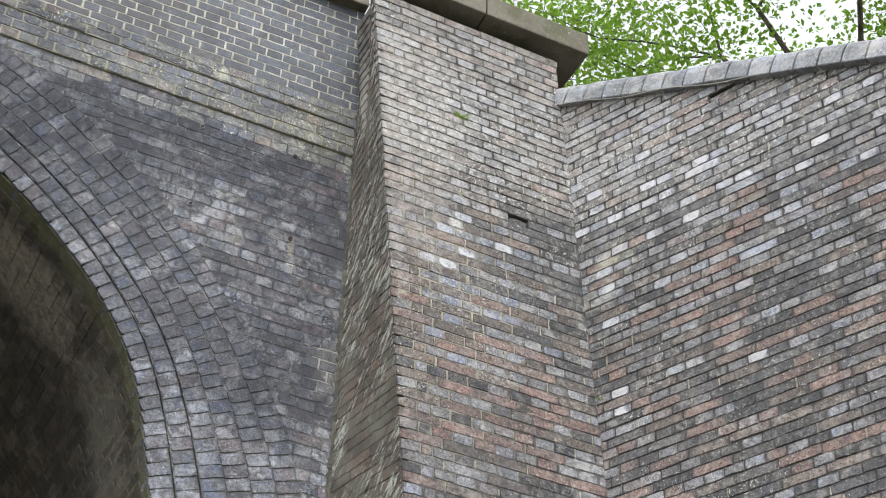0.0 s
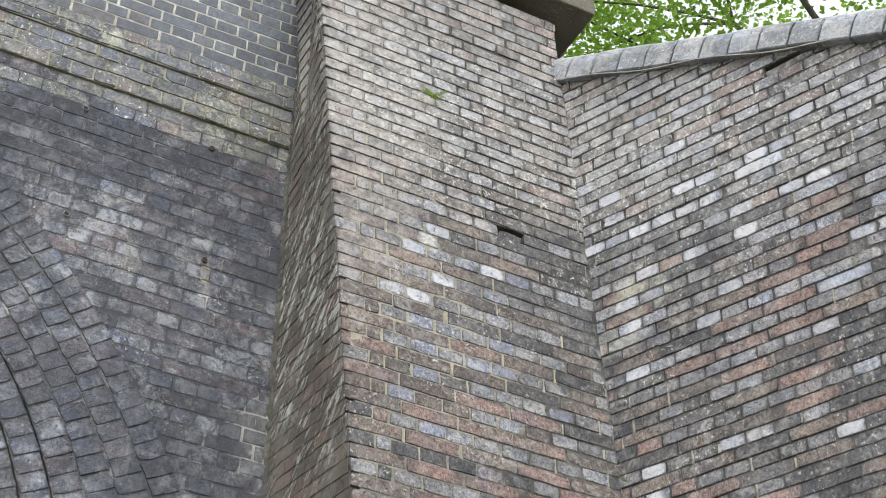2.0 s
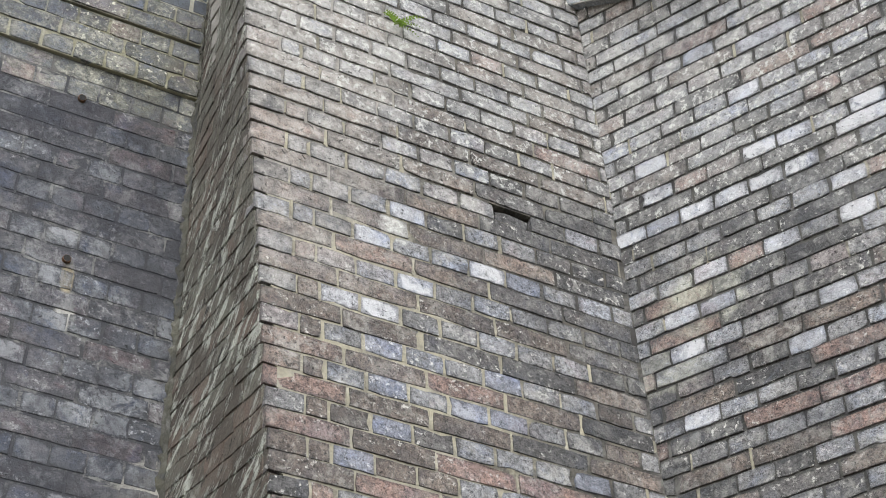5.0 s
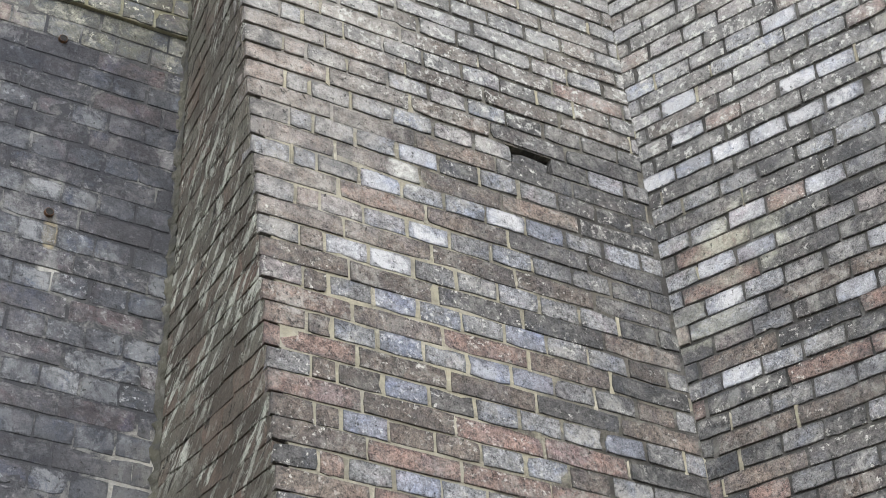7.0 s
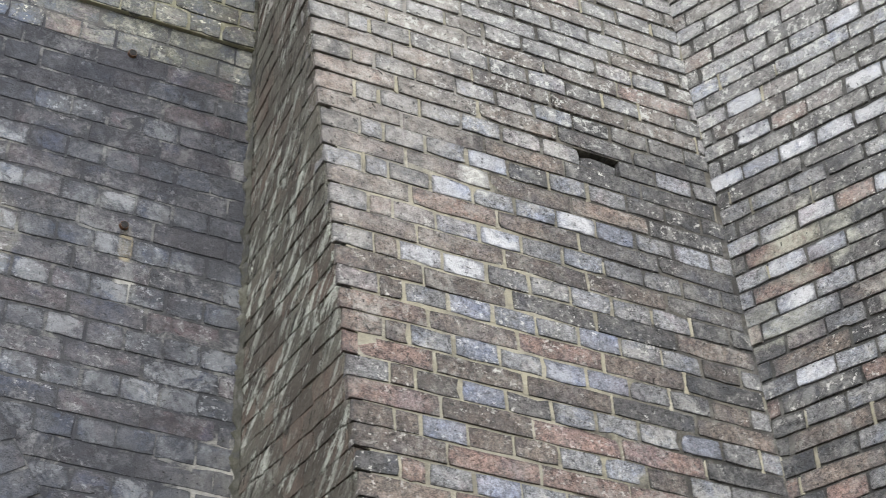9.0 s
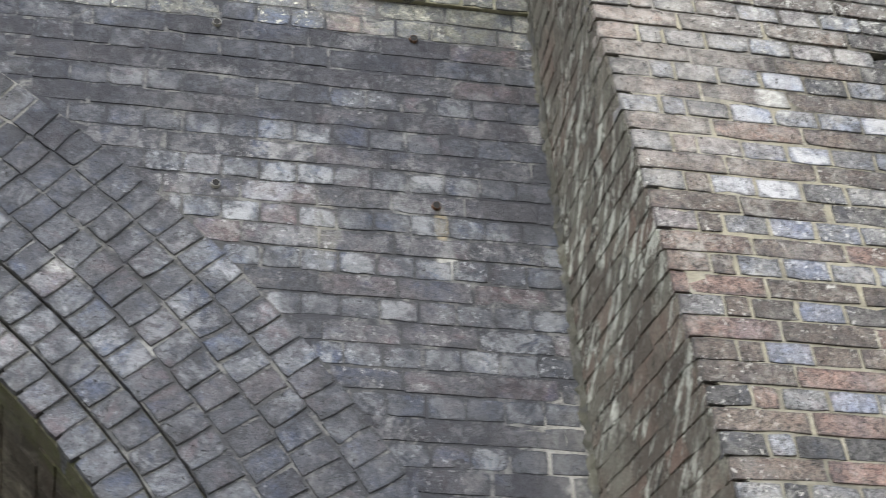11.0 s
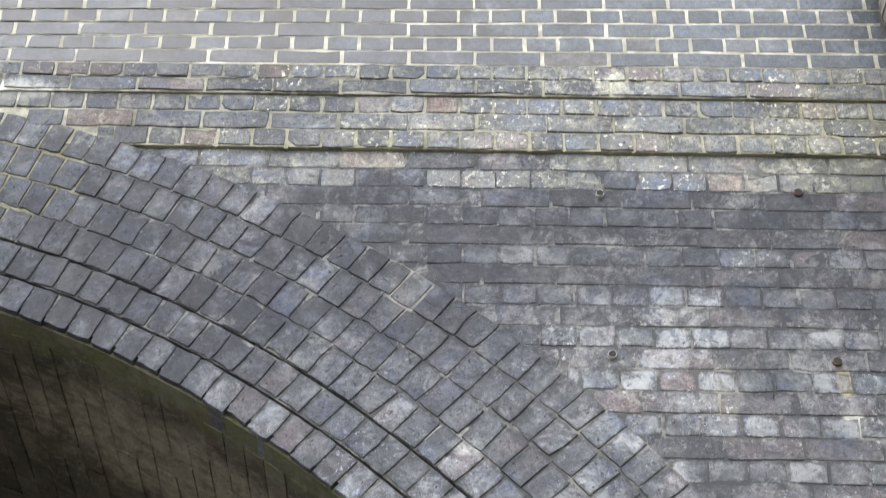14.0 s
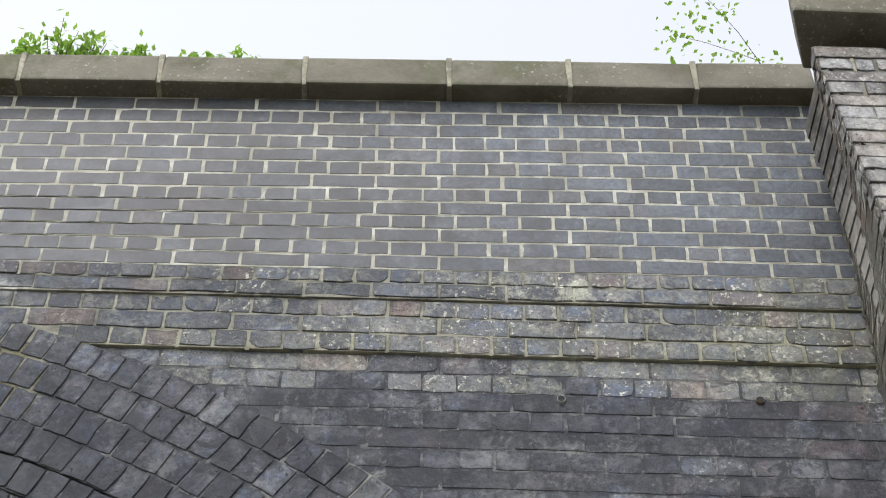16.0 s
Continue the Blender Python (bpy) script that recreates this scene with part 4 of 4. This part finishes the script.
verts += [tuple(p + inward * 0.3 + Vector((0, 0, -0.2 - p.z))), tuple(p + inward * 4 + Vector((0, 0, -0.2 - p.z))), tuple(p + inward * 40 + Vector((0, 0, -0.2 - p.z)))]
faces += [(24, e, e + 1, 25), (25, e + 1, e + 2, 26)]
b = len(verts)
verts += [(-60, 0.44, 9.9), (1.75, 0.44, 9.9), (30, 40, 11.0), (-60, 40, 9.9), (-60, 0.44, 0), (-60, 40, 0)]
faces += [(b, b + 1, b + 2, b + 3), (b, b + 3, b + 5, b + 4)]
part("turf", mesh_of("turf", verts, faces, [M_GRASS]), bank)
verts = [(-60, 0.1, 0), (-9, 0.1, 0), (-9, 0.45, 0), (-60, 0.45, 0), (-60, 0.1, 10.6), (-9, 0.1, 10.6), (-9, 0.45, 10.6), (-60, 0.45, 10.6)]
part("far_wall", mesh_of("far_wall", verts, box_faces(0), [M_OLD]), spandrel)

# ---- trees ----


def limb(verts, faces, a, b, ra, rb, sides=7):
    a, b = Vector(a), Vector(b)
    d = (b - a).normalized()
    x = d.orthogonal().normalized()
    y = d.cross(x)
    base = len(verts)
    for p, r in ((a, ra), (b, rb)):
        for i in range(sides):
            t = 2 * math.pi * i / sides
            verts.append(tuple(p + x * (r * math.cos(t)) + y * (r * math.sin(t))))
    for i in range(sides):
        j = (i + 1) % sides
        faces.append((base + i, base + j, base + sides + j, base + sides + i))


def tree(place, height, spread, leaves, seed, label, leaf=0.075, loose=0.2):
    rnd = random.Random(seed)
    top = tagged(new("tree"), label, "tree", group="trees on the embankment")
    top.matrix_basis = pose(*place)
    verts, faces = [], []
    tips = []

    def grow(p, d, length, r, depth):
        steps = 3
        for k in range(steps):
            q = p + d * (length / steps)
            limb(verts, faces, p, q, r, r * 0.86)
            p, r = q, r * 0.86
            d = (d + Vector((rnd.gauss(0, 0.14), rnd.gauss(0, 0.14), rnd.gauss(0.02, 0.1)))).normalized()
            if depth >= 1:
                tips.append(p.copy())
        if depth >= 4:
            tips.append(p.copy())
            return
        for k in range(3 if depth < 3 else 2):
            side = Vector((rnd.gauss(0, 1), rnd.gauss(0, 1), rnd.gauss(0.15, 0.5))).normalized()
            grow(p, (d * 0.55 + side * 0.75 * spread).normalized(), length * rnd.uniform(0.6, 0.85), r * 0.62, depth + 1)

    grow(Vector((0, 0, -0.3)), Vector((rnd.gauss(0, 0.05), rnd.gauss(0, 0.05), 1)).normalized(), height * 0.36, height * 0.012, 0)
    part("trunk", mesh_of("trunk", verts, faces, [M_BARK]), top)
    lv, lf = [], []
    clumps = rnd.sample(tips, max(1, int(len(tips) * 0.42)))
    for i in range(leaves):
        c = rnd.choice(clumps) + Vector((rnd.gauss(0, loose), rnd.gauss(0, loose), rnd.gauss(-0.05, loose * 0.8)))
        a = Vector((rnd.gauss(0, 1), rnd.gauss(0, 1), rnd.gauss(-0.3, 0.5))).normalized()
        w = a.cross(Vector((rnd.gauss(0, 0.5), rnd.gauss(0, 0.5), 1))).normalized()
        up = w.cross(a)
        L = leaf * rnd.uniform(0.6, 1.3)
        b = len(lv)
        for fx, fy, fz in ((0, 0, 0), (0.45, 0.34, 0.08), (1, 0, -0.06), (0.45, -0.34, 0.08)):
            lv.append(tuple(c + a * (L * fx) + w * (L * fy) + up * (L * fz)))
        lf += [(b, b + 1, b + 2), (b, b + 2, b + 3)]
    part("crown", mesh_of("crown", lv, lf, [M_LEAF]), top)
    return top


TREES = [((5.4, 1.6, 9.9), 7.5, 1.0, 22000, 1), ((8.4, 0.6, 9.6), 9.0, 1.0, 56000, 2), ((6.1, 2.4, 9.9), 6.8, 1.0, 14000, 6), ((4.6, 7.0, 9.9), 9.0, 1.0, 4000, 3), ((12.0, 5.0, 10.0), 11.0, 1.0, 56000, 4), ((9.8, 2.6, 9.9), 8.0, 1.0, 50000, 12), ((2.1, 3.6, 9.9), 8.8, 1.0, 5000, 8)]
for place, height, spread, leaves, seed in TREES:
    tree(place, height, spread, leaves, seed, "leafy green deciduous tree growing on the embankment", leaf=0.045 if seed == 8 else 0.062, loose=0.1 if seed == 8 else 0.24)

# ---- small things ----


def plant(name, place, size, fronds, seed, label, facing=(0, -1, 0)):
    rnd = random.Random(seed)
    top = tagged(new(name), label, "plant")
    top.matrix_basis = pose(*place)
    for i in range(fronds):
        d = (Vector(facing) * rnd.uniform(0.2, 1.0) + Vector((rnd.gauss(0, 0.7), rnd.gauss(0, 0.2), rnd.uniform(-0.6, 0.9)))).normalized()
        side = d.cross(Vector((0, 0, 1))).normalized()
        L = size * rnd.uniform(0.5, 1.0)
        vs, fs = [], []
        n = 9
        for k in range(n):
            t = k / (n - 1)
            c = d * (L * t) + Vector((0, 0, -L * 0.5 * t * t))
            w = L * 0.16 * (1 - t) + 0.001
            for sgn in (-1, 1):
                b = len(vs)
                vs += [tuple(c), tuple(c + side * sgn * w + d * L * 0.05), tuple(c + side * sgn * w * 0.8 + d * L * 0.10), tuple(c + d * L * 0.045)]
                fs.append((b, b + 1, b + 2, b + 3))
        part("frond", mesh_of("frond", vs, fs, [M_FERN]), top)
    return top


plant("fern", (0.53, -0.50, 9.40), 0.12, 9, 3, "small yellow-green fern rooted in a buttress joint")
plant("weed", (1.44, -0.60, 7.45), 0.06, 7, 4, "small pale weed rooted in the corner of the walls", (-0.9, -0.5, 0))


def parapet_weed(place, size, seed):
    rnd = random.Random(seed)
    top = tagged(new("shrub"), "leafy shrub sprouting from the parapet coping", "shrub", group="shrubs on the parapet")
    top.matrix_basis = pose(*place)
    sv, sf, lv, lf = [], [], [], []
    for i in range(11):
        d = Vector((rnd.gauss(0, 0.5), rnd.gauss(0, 0.3), 1)).normalized()
        L = size * rnd.uniform(0.5, 1.0)
        limb(sv, sf, (0, 0, -0.03), tuple(d * L), 0.003, 0.001, 5)
        for k in range(22):
            c = d * (L * rnd.uniform(0.3, 1.05)) + Vector((rnd.gauss(0, 0.02), rnd.gauss(0, 0.02), rnd.gauss(0, 0.015)))
            a = Vector((rnd.gauss(0, 1), rnd.gauss(0, 1), rnd.gauss(0, 0.6))).normalized()
            w = a.orthogonal().normalized()
            b = len(lv)
            lv += [tuple(c), tuple(c + a * 0.015 + w * 0.011), tuple(c + a * 0.035), tuple(c + a * 0.015 - w * 0.011)]
            lf.append((b, b + 1, b + 2, b + 3))
    part("stems", mesh_of("stems", sv, sf, [M_BARK]), top)
    part("leaves", mesh_of("leaves", lv, lf, [M_SHRUB]), top)


for seed, (x, size) in enumerate(((-3.0, 0.22), (-2.88, 0.27), (-2.76, 0.22), (-2.55, 0.16), (-2.32, 0.13), (-2.2, 0.15))):
    parapet_weed((x, 0.03, 10.742), size, seed + 30)


def wall_socket(x, z, rusty):
    top = tagged(new("drilled_hole"), "drilled hole with a rusty iron lining in the brickwork" if rusty else "drilled hole with a pale cement rim in the brickwork", "hole", group="drilled holes in the spandrel")
    top.matrix_basis = pose(x, 0.004, z)
    n = 14
    vs, fs = [], []
    prof = [(0.0145, 0.010), (0.0135, -0.001), (0.0118, -0.0012), (0.0112, 0.03)]
    for r, y in prof:
        vs += [(r * math.cos(2 * math.pi * i / n), y, r * math.sin(2 * math.pi * i / n)) for i in range(n)]
    for k in range(3):
        fs += [(k * n + i, k * n + (i + 1) % n, (k + 1) * n + (i + 1) % n, (k + 1) * n + i) for i in range(n)]
    part("rim", mesh_of("rim", vs, fs, [M_IRON if rusty else M_CEMENT]), top)
    # flat near-black disc across the mouth stands for the shade inside the hole
    vs = [(0.0118 * math.cos(2 * math.pi * i / n), -0.0016, 0.0118 * math.sin(2 * math.pi * i / n)) for i in range(n)]
    part("bore", mesh_of("bore", vs, [tuple(range(n))], [M_HOLE_SHADE]), top)


wall_socket(-1.037, 8.472, False)
wall_socket(-0.378, 8.439, True)
wall_socket(-1.031, 9.10, False)
wall_socket(-0.403, 9.097, True)



def tube(pts, r, sides):
    """One continuous round strand through the points."""
    vs, fs = [], []
    d = (pts[-1] - pts[0]).normalized()
    x = d.orthogonal().normalized()
    y = d.cross(x)
    for p in pts:
        vs += [tuple(p + x * (r * math.cos(2 * math.pi * i / sides)) + y * (r * math.sin(2 * math.pi * i / sides))) for i in range(sides)]
    for k in range(len(pts) - 1):
        fs += [(k * sides + i, k * sides + (i + 1) % sides, (k + 1) * sides + (i + 1) % sides, (k + 1) * sides + i) for i in range(sides)]
    return vs, fs


# overhead cable behind the buttress cap
cable = tagged(new("overhead_cable"), "thin black overhead cable strung among the trees", "cable")
vs, fs = [], []
a, b = Vector((1.7, 3.0, 14.75)), Vector((9.0, 3.0, 14.6))
pts = [a.lerp(b, k / 12) - Vector((0, 0, 0.5 * math.sin(math.pi * k / 12))) for k in range(13)]
vs, fs = tube(pts, 0.012, 6)
part("strand", mesh_of("strand", vs, fs, [M_CABLE]), cable)

# thin wire under the wing coping
wire = tagged(new("wire"), "thin pale wire sagging along under the wing wall coping", "wire")
vs, fs = [], []
pts = [origin + WING * q + Vector((0, 0, -0.397 * q - 0.07 + 0.012 * math.sin(q * 9))) - inward * 0.042 for q in [0.02 + 0.1 * k for k in range(16)]]
vs, fs = tube(pts, 0.004, 5)
part("strand", mesh_of("strand", vs, fs, [M_CEMENT]), wire)
